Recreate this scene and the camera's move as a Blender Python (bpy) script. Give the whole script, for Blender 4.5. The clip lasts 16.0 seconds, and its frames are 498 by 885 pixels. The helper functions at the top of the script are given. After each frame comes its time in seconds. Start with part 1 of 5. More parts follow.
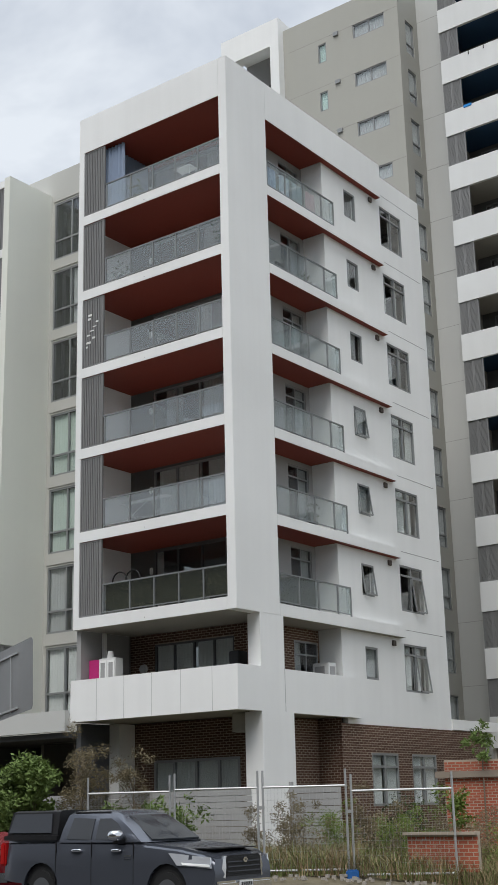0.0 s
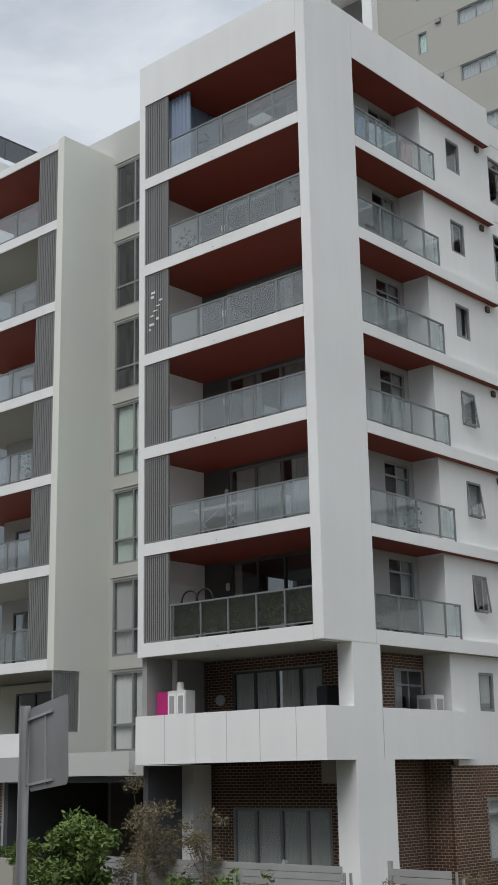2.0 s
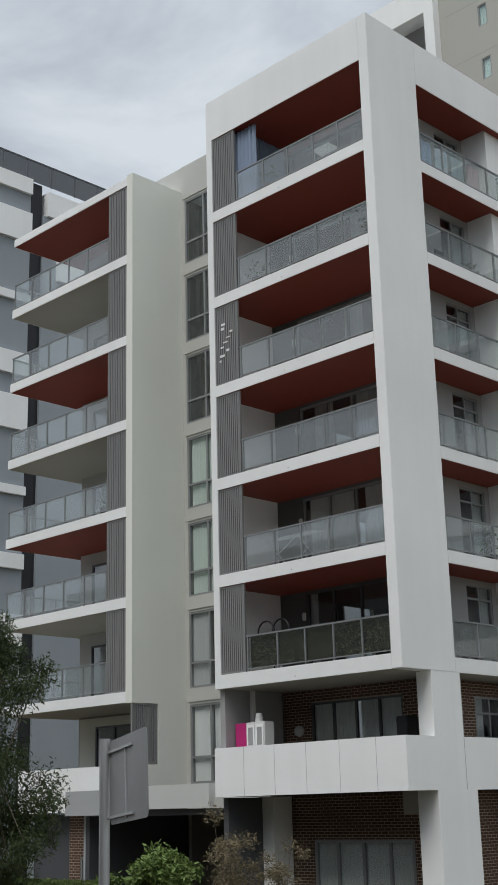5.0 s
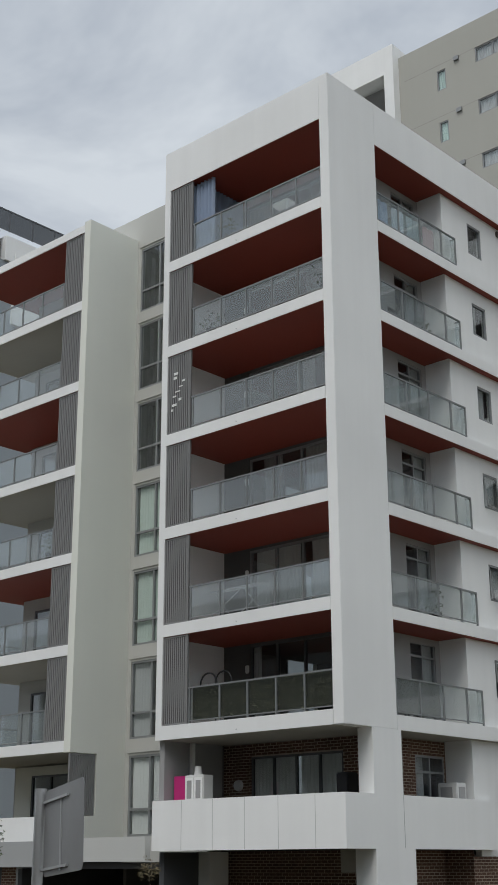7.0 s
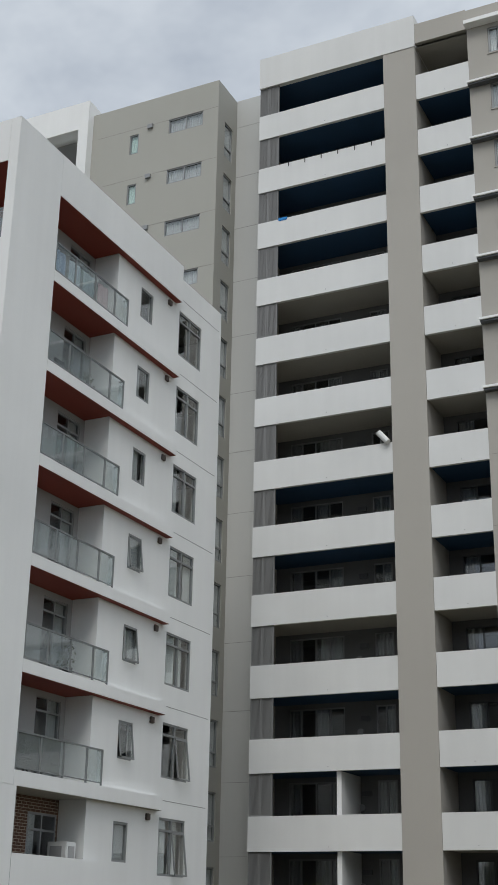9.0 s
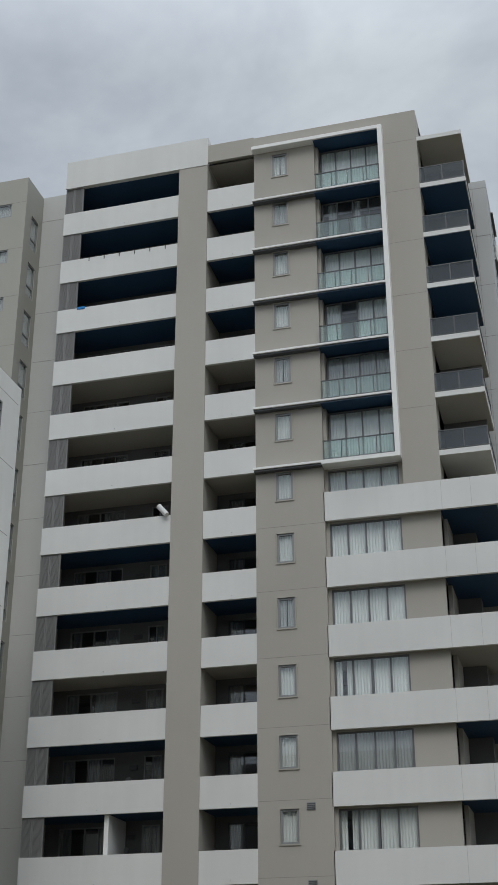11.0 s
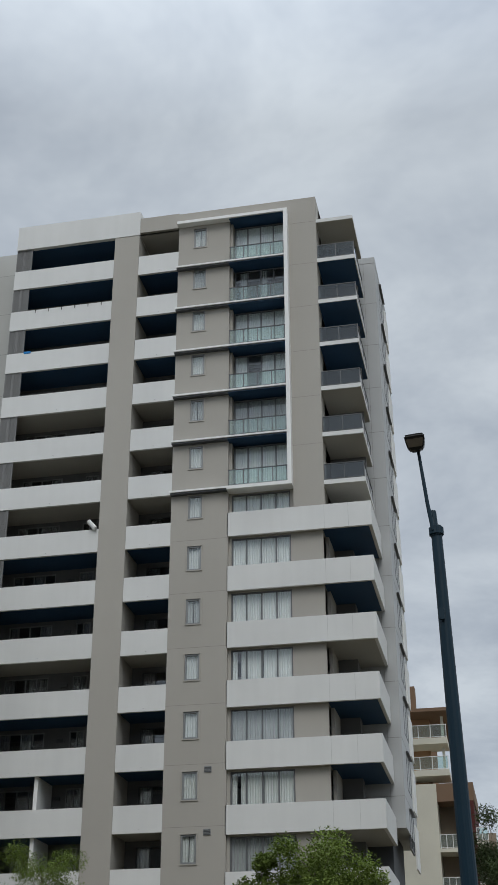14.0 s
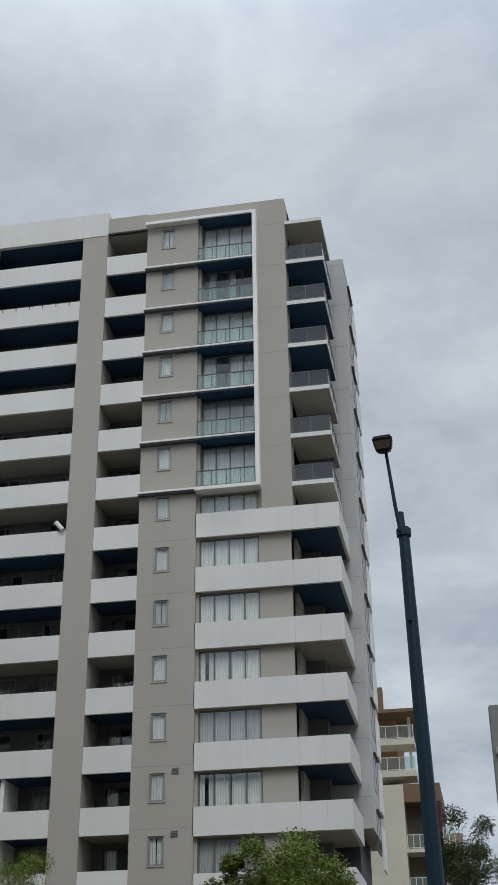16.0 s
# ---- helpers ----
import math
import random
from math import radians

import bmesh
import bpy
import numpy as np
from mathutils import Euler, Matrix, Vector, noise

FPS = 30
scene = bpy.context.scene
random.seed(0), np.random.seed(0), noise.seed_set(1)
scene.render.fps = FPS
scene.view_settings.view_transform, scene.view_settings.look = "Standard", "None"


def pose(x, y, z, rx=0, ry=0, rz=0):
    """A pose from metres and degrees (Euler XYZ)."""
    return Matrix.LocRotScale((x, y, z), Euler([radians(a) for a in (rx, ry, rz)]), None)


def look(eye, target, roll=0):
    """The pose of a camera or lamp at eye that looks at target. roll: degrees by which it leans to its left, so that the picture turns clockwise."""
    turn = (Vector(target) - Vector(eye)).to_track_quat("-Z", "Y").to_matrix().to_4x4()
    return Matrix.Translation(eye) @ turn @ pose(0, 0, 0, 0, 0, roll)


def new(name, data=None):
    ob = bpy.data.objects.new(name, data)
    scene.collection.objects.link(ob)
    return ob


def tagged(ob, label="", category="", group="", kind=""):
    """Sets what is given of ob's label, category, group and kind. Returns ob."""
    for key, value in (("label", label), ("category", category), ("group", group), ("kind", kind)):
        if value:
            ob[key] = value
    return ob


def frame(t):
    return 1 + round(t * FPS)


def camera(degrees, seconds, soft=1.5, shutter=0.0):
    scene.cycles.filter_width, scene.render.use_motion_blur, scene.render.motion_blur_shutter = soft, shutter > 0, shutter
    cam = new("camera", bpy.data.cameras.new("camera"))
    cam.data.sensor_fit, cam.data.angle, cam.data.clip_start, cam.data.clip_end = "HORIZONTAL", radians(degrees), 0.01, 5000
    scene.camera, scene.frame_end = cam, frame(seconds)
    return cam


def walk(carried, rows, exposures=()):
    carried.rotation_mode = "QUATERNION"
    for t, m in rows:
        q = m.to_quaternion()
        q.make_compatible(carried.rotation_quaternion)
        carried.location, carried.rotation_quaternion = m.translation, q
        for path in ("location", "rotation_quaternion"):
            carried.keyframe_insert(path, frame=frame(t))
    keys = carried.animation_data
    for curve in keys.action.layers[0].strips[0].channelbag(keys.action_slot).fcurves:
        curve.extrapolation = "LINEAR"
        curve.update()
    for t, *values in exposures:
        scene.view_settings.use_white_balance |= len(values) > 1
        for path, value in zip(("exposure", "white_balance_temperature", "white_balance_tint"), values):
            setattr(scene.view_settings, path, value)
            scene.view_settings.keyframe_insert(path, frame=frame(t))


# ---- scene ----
cam = camera(22.179, 16.0, 0.9)
PATH = [
    (0.0, pose(2.171, -3.612, 0.978, 106.069, 1.363, 36.988)),
    (0.5, pose(0.104, -0.169, 2.714, 105.506, 1.267, 37.707)),
    (1.0, pose(-0.893, 1.367, 3.545, 104.836, 0.875, 39.688)),
    (1.5, pose(-0.893, 1.367, 3.545, 104.676, 0.864, 40.898)),
    (2.0, pose(-0.893, 1.367, 3.545, 104.661, 1.016, 41.796)),
    (2.5, pose(-0.893, 1.367, 3.545, 104.809, 1.730, 42.740)),
    (3.0, pose(-0.893, 1.367, 3.545, 105.032, 2.171, 43.324)),
    (3.5, pose(-0.893, 1.367, 3.545, 105.224, 1.951, 44.027)),
    (4.0, pose(-0.893, 1.367, 3.545, 105.337, 1.716, 44.751)),
    (6.5, pose(-0.893, 1.367, 3.545, 107.666, 0.724, 45.292)),
    (7.0, pose(-0.893, 1.367, 3.545, 108.317, 0.210, 42.559)),
    (7.5, pose(-0.893, 1.367, 3.545, 109.159, -0.685, 37.535)),
    (8.0, pose(-0.893, 1.367, 3.545, 110.216, -1.282, 32.818)),
    (8.5, pose(-0.893, 1.367, 3.545, 110.390, -0.692, 28.497)),
    (9.0, pose(-0.893, 1.367, 3.545, 110.863, -0.983, 25.697)),
    (9.5, pose(-0.893, 1.367, 3.545, 111.937, -2.007, 24.919)),
    (10.0, pose(-0.893, 1.367, 3.545, 113.586, -0.788, 20.438)),
    (10.2, pose(-0.893, 1.367, 3.545, 113.772, -0.063, 18.194)),
    (12.3, pose(3.905, -12.537, -5.459, 117.624, -0.382, 14.005)),
    (12.5, pose(3.905, -12.537, -5.459, 117.704, -0.696, 13.503)),
    (13.0, pose(3.905, -12.537, -5.459, 117.775, -0.383, 12.705)),
    (13.5, pose(3.905, -12.537, -5.459, 117.678, -0.232, 12.420)),
    (14.0, pose(3.905, -12.537, -5.459, 117.475, 0.081, 11.840)),
    (14.5, pose(3.905, -12.537, -5.459, 117.187, 0.279, 11.349)),
    (15.0, pose(3.905, -12.537, -5.459, 116.928, 0.413, 11.054)),
    (15.5, pose(3.905, -12.537, -5.459, 116.813, 0.571, 10.744)),
    (16.0, pose(3.905, -12.537, -5.459, 117.523, 0.638, 10.514)),
]
EXPOSURES = [(0.0, 0.14, 6620, 12), (0.5, 0.15, 6620, 12), (1.0, 0.22, 6620, 12), (2.0, -0.05, 6590, 12), (4.0, -0.05, 6600, 11), (6.5, -0.19, 6600, 11), (8.0, -0.19, 6580, 11), (9.0, -0.11, 6570, 11), (9.5, -0.17, 6570, 11), (10.2, -0.36, 6560, 10), (12.3, -0.36, 6480, 10), (16.0, -0.32, 6460, 10)]
walk(cam, PATH, EXPOSURES)

# ---- world and light: an overcast day ----
SUN_EL, SUN_AZ = radians(51), radians(162)
world = bpy.data.worlds.new("overcast_sky")
scene.world = world
world.use_nodes = True
wn, wl = world.node_tree.nodes, world.node_tree.links
wn.clear()
w_out = wn.new("ShaderNodeOutputWorld")
w_bg = wn.new("ShaderNodeBackground")
w_sky = wn.new("ShaderNodeTexSky")
w_sky.sky_type, w_sky.sun_disc = "NISHITA", False
w_sky.sun_elevation, w_sky.sun_rotation = SUN_EL, SUN_AZ
w_tc = wn.new("ShaderNodeTexCoord")
w_sep = wn.new("ShaderNodeSeparateXYZ")
wl.new(w_tc.outputs["Generated"], w_sep.inputs[0])
# clouds lie on a flat layer: divide the direction by its height
w_h = wn.new("ShaderNodeMath"); w_h.operation = "ADD"; w_h.inputs[1].default_value = 0.16
wl.new(w_sep.outputs[2], w_h.inputs[0])
w_abs = wn.new("ShaderNodeMath"); w_abs.operation = "MAXIMUM"; w_abs.inputs[1].default_value = 0.06
wl.new(w_h.outputs[0], w_abs.inputs[0])
w_div = wn.new("ShaderNodeVectorMath"); w_div.operation = "DIVIDE"
w_cmb = wn.new("ShaderNodeCombineXYZ")
for k in range(3):
    wl.new(w_abs.outputs[0], w_cmb.inputs[k])
wl.new(w_tc.outputs["Generated"], w_div.inputs[0]); wl.new(w_cmb.outputs[0], w_div.inputs[1])
w_n1 = wn.new("ShaderNodeTexNoise"); w_n1.inputs["Scale"].default_value = 3.4; w_n1.inputs["Detail"].default_value = 5; w_n1.inputs["Roughness"].default_value = 0.6; w_n1.inputs["Distortion"].default_value = 0.25
wl.new(w_div.outputs[0], w_n1.inputs["Vector"])
w_ramp = wn.new("ShaderNodeValToRGB")
w_ramp.color_ramp.elements[0].position, w_ramp.color_ramp.elements[0].color = 0.34, (0.50, 0.565, 0.65, 1)
w_ramp.color_ramp.elements[1].position, w_ramp.color_ramp.elements[1].color = 0.66, (0.75, 0.82, 0.885, 1)
wl.new(w_n1.outputs["Fac"], w_ramp.inputs[0])
# the overcast is brighter towards the zenith
w_zen = wn.new("ShaderNodeMapRange"); w_zen.inputs[1].default_value, w_zen.inputs[2].default_value, w_zen.inputs[3].default_value, w_zen.inputs[4].default_value = 0.66, 1.0, 1.0, 3.2
wl.new(w_sep.outputs[2], w_zen.inputs[0])
w_mul = wn.new("ShaderNodeVectorMath"); w_mul.operation = "SCALE"
wl.new(w_ramp.outputs[0], w_mul.inputs[0]); wl.new(w_zen.outputs[0], w_mul.inputs["Scale"])
w_skys = wn.new("ShaderNodeVectorMath"); w_skys.operation = "SCALE"; w_skys.inputs["Scale"].default_value = 0.08
wl.new(w_sky.outputs[0], w_skys.inputs[0])
w_mix = wn.new("ShaderNodeMix"); w_mix.data_type = "RGBA"; w_mix.inputs[0].default_value = 0.93
wl.new(w_skys.outputs[0], w_mix.inputs[6]); wl.new(w_mul.outputs[0], w_mix.inputs[7])
wl.new(w_mix.outputs[2], w_bg.inputs[0])
w_bg.inputs[1].default_value = 1.0
wl.new(w_bg.outputs[0], w_out.inputs[0])

sun = new("sun", bpy.data.lights.new("sun", "SUN"))
sun.data.energy, sun.data.angle, sun.data.color = 1.6, radians(32), (1.0, 0.985, 0.95)
sun.matrix_world = look((8, -57, 125), (-20, 30, 10))
scene.view_settings.exposure = 0.0

# ---- materials ----
def mat(name, col, rough=0.6, metal=0.0, var=0.08, scale=1.5, bump=0.02, fine=40.0, streak=0.0, rand=0.0, spec=0.3):
    """Painted or raw surface with colour variation at two scales, streaks and fine relief."""
    m = bpy.data.materials.new(name)
    m.use_nodes = True
    n, l = m.node_tree.nodes, m.node_tree.links
    b = n["Principled BSDF"]
    b.inputs["Roughness"].default_value, b.inputs["Metallic"].default_value = rough, metal
    b.inputs["Specular IOR Level"].default_value = spec
    geo = n.new("ShaderNodeNewGeometry")
    n1 = n.new("ShaderNodeTexNoise"); n1.inputs["Scale"].default_value = scale * 0.25; n1.inputs["Detail"].default_value = 6
    n2 = n.new("ShaderNodeTexNoise"); n2.inputs["Scale"].default_value = fine; n2.inputs["Detail"].default_value = 3
    l.new(geo.outputs["Position"], n1.inputs["Vector"]); l.new(geo.outputs["Position"], n2.inputs["Vector"])
    add = n.new("ShaderNodeMath"); add.operation = "MULTIPLY_ADD"; add.inputs[1].default_value = 0.35
    l.new(n2.outputs["Fac"], add.inputs[0]); l.new(n1.outputs["Fac"], add.inputs[2])
    last = add.outputs[0]
    if streak:
        mp = n.new("ShaderNodeMapping"); mp.inputs["Scale"].default_value = (2.2, 2.2, 0.09)
        n3 = n.new("ShaderNodeTexNoise"); n3.inputs["Scale"].default_value = 1.0; n3.inputs["Detail"].default_value = 5
        l.new(geo.outputs["Position"], mp.inputs[0]); l.new(mp.outputs[0], n3.inputs["Vector"])
        a3 = n.new("ShaderNodeMath"); a3.operation = "MULTIPLY_ADD"; a3.inputs[1].default_value = streak
        l.new(n3.outputs["Fac"], a3.inputs[0]); l.new(last, a3.inputs[2]); last = a3.outputs[0]
    if rand:
        oi = n.new("ShaderNodeObjectInfo")
        isl = n.new("ShaderNodeMath"); isl.operation = "ADD"
        l.new(oi.outputs["Random"], isl.inputs[0]); l.new(geo.outputs["Random Per Island"], isl.inputs[1])
        a4 = n.new("ShaderNodeMath"); a4.operation = "MULTIPLY_ADD"; a4.inputs[1].default_value = rand
        l.new(isl.outputs[0], a4.inputs[0]); l.new(last, a4.inputs[2]); last = a4.outputs[0]
    mid = 0.5 + 0.35 * 0.5 + streak * 0.5 + rand * 0.75
    mr = n.new("ShaderNodeMapRange")
    mr.inputs[1].default_value, mr.inputs[2].default_value = mid - 0.45 - rand * 0.4, mid + 0.45 + rand * 0.4
    mr.inputs[3].default_value, mr.inputs[4].default_value = 1 - var * 2, 1 + var * 2
    l.new(last, mr.inputs[0])
    sc = n.new("ShaderNodeVectorMath"); sc.operation = "SCALE"; sc.inputs[0].default_value = col
    l.new(mr.outputs[0], sc.inputs["Scale"]); l.new(sc.outputs[0], b.inputs["Base Color"])
    if bump:
        bp = n.new("ShaderNodeBump"); bp.inputs["Strength"].default_value = 0.35; bp.inputs["Distance"].default_value = bump
        l.new(n2.outputs["Fac"], bp.inputs["Height"]); l.new(bp.outputs[0], b.inputs["Normal"])
    return m


def glass(name, tint, gloss=1.0, ior=1.5, rough=0.02, haze=0.0):
    m = bpy.data.materials.new(name)
    m.use_nodes = True
    n, l = m.node_tree.nodes, m.node_tree.links
    n.clear()
    o = n.new("ShaderNodeOutputMaterial"); mx = n.new("ShaderNodeMixShader")
    t = n.new("ShaderNodeBsdfTransparent"); t.inputs[0].default_value = (*tint, 1)
    g = n.new("ShaderNodeBsdfGlossy"); g.inputs["Roughness"].default_value = rough; g.inputs[0].default_value = (0.95, 0.97, 1, 1)
    lw = n.new("ShaderNodeLayerWeight"); lw.inputs[0].default_value = 0.5
    pw = n.new("ShaderNodeMath"); pw.operation = "POWER"; pw.inputs[1].default_value = 5.0
    l.new(lw.outputs["Facing"], pw.inputs[0])
    f = n.new("ShaderNodeMath"); f.operation = "MULTIPLY_ADD"; f.inputs[1].default_value = 0.95; f.inputs[2].default_value = ((ior - 1) / (ior + 1)) ** 2
    l.new(pw.outputs[0], f.inputs[0])
    k = n.new("ShaderNodeMath"); k.operation = "MULTIPLY"; k.inputs[1].default_value = gloss; k.use_clamp = True
    l.new(f.outputs[0], k.inputs[0]); l.new(k.outputs[0], mx.inputs[0]); l.new(t.outputs[0], mx.inputs[1]); l.new(g.outputs[0], mx.inputs[2]); d = n.new("ShaderNodeBsdfDiffuse"); d.inputs[0].default_value = (0.62, 0.66, 0.66, 1)
    hz = n.new("ShaderNodeMixShader"); hz.inputs[0].default_value = haze
    l.new(mx.outputs[0], hz.inputs[1]); l.new(d.outputs[0], hz.inputs[2]); l.new(hz.outputs[0], o.inputs[0])
    return m


WHITE = mat("white_render", (0.80, 0.805, 0.79), 0.75, var=0.05, scale=0.9, bump=0.004, fine=60, streak=0.4)
WHITE2 = mat("white_band_paint", (0.67, 0.675, 0.66), 0.7, var=0.05, scale=1.2, bump=0.004, fine=60, streak=0.4)
CREAM = mat("pale_cream_render", (0.72, 0.73, 0.66), 0.78, var=0.04, scale=0.8, bump=0.004, fine=60, streak=0.2)
TAN = mat("taupe_render", (0.40, 0.38, 0.342), 0.8, var=0.04, scale=0.7, bump=0.004, fine=55, streak=0.2)
TAN2 = mat("grey_beige_render", (0.385, 0.38, 0.342), 0.8, var=0.04, scale=0.7, bump=0.004, fine=55, streak=0.2)
STAIRTAN = mat("beige_render", (0.47, 0.468, 0.435), 0.8, var=0.04, scale=0.7, bump=0.004, fine=55, streak=0.2)
PALEGREY = mat("pale_grey_render", (0.51, 0.515, 0.495), 0.8, var=0.04, scale=0.7, bump=0.004, fine=55, streak=0.25)
PANELGREY = mat("grey_cladding", (0.36, 0.37, 0.37), 0.55, var=0.06, scale=0.8, bump=0.003, streak=0.2)
JOINT = mat("joint_shadow_gap", (0.24, 0.235, 0.22), 0.9, var=0.1, bump=0)
RED = mat("red_oxide_soffit", (0.205, 0.036, 0.021), 0.6, var=0.07, scale=0.8, bump=0.003)
NAVY = mat("navy_soffit", (0.018, 0.055, 0.115), 0.6, var=0.1, bump=0.003)
CONC = mat("concrete_soffit", (0.36, 0.345, 0.305), 0.8, var=0.08, scale=0.9, bump=0.006)
# low grey that carries the shade of the deep front balconies
BACKW = mat("shade_dark_wall", (0.11, 0.11, 0.108), 0.8, var=0.08, bump=0.004)
LIGHTGREY = mat("light_grey_cladding", (0.44, 0.45, 0.45), 0.5, var=0.05, scale=0.8, bump=0.003, streak=0.2)
# wall grey, lowered so that recesses look shaded by colour
RECESS = mat("shade_toned_grey", (0.33, 0.33, 0.325), 0.8, var=0.06, bump=0.004)
DARKWALL = mat("deep_shade_grey", (0.07, 0.074, 0.08), 0.7, var=0.1, bump=0.004)
# unlit look of the rooms behind the glass is put into this colour
INNER = mat("room_gloom_grey", (0.16, 0.155, 0.15), 0.9, var=0.1, bump=0)
ALU = mat("grey_aluminium", (0.27, 0.28, 0.28), 0.45, metal=0.35, var=0.05, bump=0.001, spec=0.5)
DARKALU = mat("dark_aluminium", (0.10, 0.105, 0.11), 0.45, metal=0.3, var=0.06, bump=0.001, spec=0.5)
SLAT = mat("louvre_slat_grey", (0.20, 0.20, 0.197), 0.55, var=0.06, bump=0.001)
MORTAR = mat("mortar", (0.37, 0.315, 0.25), 0.9, var=0.12, bump=0.01, fine=80)
BRICK = mat("dark_brown_brick", (0.10, 0.053, 0.037), 0.85, var=0.24, scale=3, bump=0.01, fine=70, rand=0.35)
REDBRICK = mat("orange_red_brick", (0.34, 0.095, 0.055), 0.85, var=0.18, scale=3, bump=0.01, fine=70, rand=0.35)
GLASS = glass("window_glass", (0.90, 0.92, 0.92), 2.0)
RAILGLASS = glass("balustrade_glass", (0.90, 0.93, 0.93), 1.7, haze=0.09)
GREENGLASS = glass("pale_green_glass", (0.80, 0.90, 0.88), 1.7, haze=0.08)
DARKGLASS = glass("smoked_glass", (0.06, 0.065, 0.07), 1.1)
PALEJOINT = mat("pale_panel_joint", (0.45, 0.455, 0.44), 0.9, var=0.1, bump=0)
RAILM = mat("satin_grey_rail", (0.22, 0.23, 0.23), 0.45, metal=0.35, var=0.05, bump=0.001, spec=0.5)
SHEER = mat("bright_sheer_curtain", (0.86, 0.87, 0.85), 0.9, var=0.05, bump=0.003)
CURTAIN = mat("pale_curtain", (0.76, 0.77, 0.75), 0.9, var=0.06, bump=0.003)
CURTAIN2 = mat("grey_vertical_blind", (0.52, 0.53, 0.525), 0.85, var=0.06, bump=0.003)
DIMBLIND = mat("grey_roller_blind", (0.36, 0.37, 0.375), 0.85, var=0.1, bump=0.003)
# tower balcony recesses: their darkness is painted into the wall colour
DARKBACK = mat("balcony_wall_shade_dark", (0.15, 0.15, 0.15), 0.8, var=0.1, bump=0.004)
BLUECURT = mat("blue_grey_curtain", (0.26, 0.32, 0.42), 0.9, var=0.06, bump=0.003)


# ---- mesh helpers ----
def box_mesh(name, boxes, bevel=0.0):
    v, f = [], []
    for x0, x1, y0, y1, z0, z1 in boxes:
        i = len(v)
        v += [(x0, y0, z0), (x1, y0, z0), (x1, y1, z0), (x0, y1, z0), (x0, y0, z1), (x1, y0, z1), (x1, y1, z1), (x0, y1, z1)]
        f += [(i, i + 3, i + 2, i + 1), (i + 4, i + 5, i + 6, i + 7), (i, i + 1, i + 5, i + 4), (i + 1, i + 2, i + 6, i + 5), (i + 2, i + 3, i + 7, i + 6), (i + 3, i, i + 4, i + 7)]
    me = bpy.data.meshes.new(name)
    me.from_pydata(v, [], f)
    if bevel:
        bm = bmesh.new(); bm.from_mesh(me)
        bmesh.ops.bevel(bm, geom=bm.edges[:], offset=bevel, segments=2, affect="EDGES")
        bm.to_mesh(me); bm.free()
    return me


def part(name, me, material, parent, label=""):
    """Link a mesh or bmesh as one object under parent (world coordinates)."""
    if isinstance(me, bmesh.types.BMesh):
        bm, me = me, bpy.data.meshes.new(name)
        bm.to_mesh(me); bm.free()
    if material and not me.materials:
        me.materials.append(material)
    ob = new(name, me)
    if parent:
        ob.parent = parent
    if label:
        tagged(ob, label)
    if name == "pane":
        ob.visible_shadow = False
    return ob


SPLIT = {"floor_slab", "soffit", "room_floor", "room_partition", "roof_fascia", "weep_pipe", "balcony_screen", "white_bay", "portal_frame", "wall_joint", "parapet_joint", "band_joint", "cladding_joint", "side_wall_joint", "balcony_side_wall", "corner_wall", "stair_backing", "spandrel_ledge", "parapet_capping", "balcony_band", "wall", "balcony_back", "recess_roof", "door_gap", "balcony_back_wall", "wall_vent_blade"}


def pb(name, boxes, material, parent, label="", bevel=0.0):
    if name in SPLIT and isinstance(boxes, list) and len(boxes) > 1:
        return [part(name, box_mesh(name, [b], bevel), material, parent, label) for b in boxes][0]
    return part(name, box_mesh(name, boxes if isinstance(boxes, list) else [boxes], bevel), material, parent, label)


def thing(name, label, category, group="", kind=""):
    return tagged(new(name), label, category, group, kind)


def cut_rects(u0, u1, z0, z1, holes):
    """Rectangles that fill a wall round its openings."""
    cuts = sorted({u0, u1, *[min(max(h[k], u0), u1) for h in holes for k in (0, 1)]})
    out = []
    for a, b in zip(cuts, cuts[1:]):
        if b - a < 1e-4:
            continue
        z = z0
        for h in sorted([h for h in holes if h[0] < (a + b) / 2 < h[1]], key=lambda h: h[2]):
            if h[2] > z:
                out.append((a, b, z, h[2]))
            z = max(z, h[3])
        if z < z1:
            out.append((a, b, z, z1))
    return out


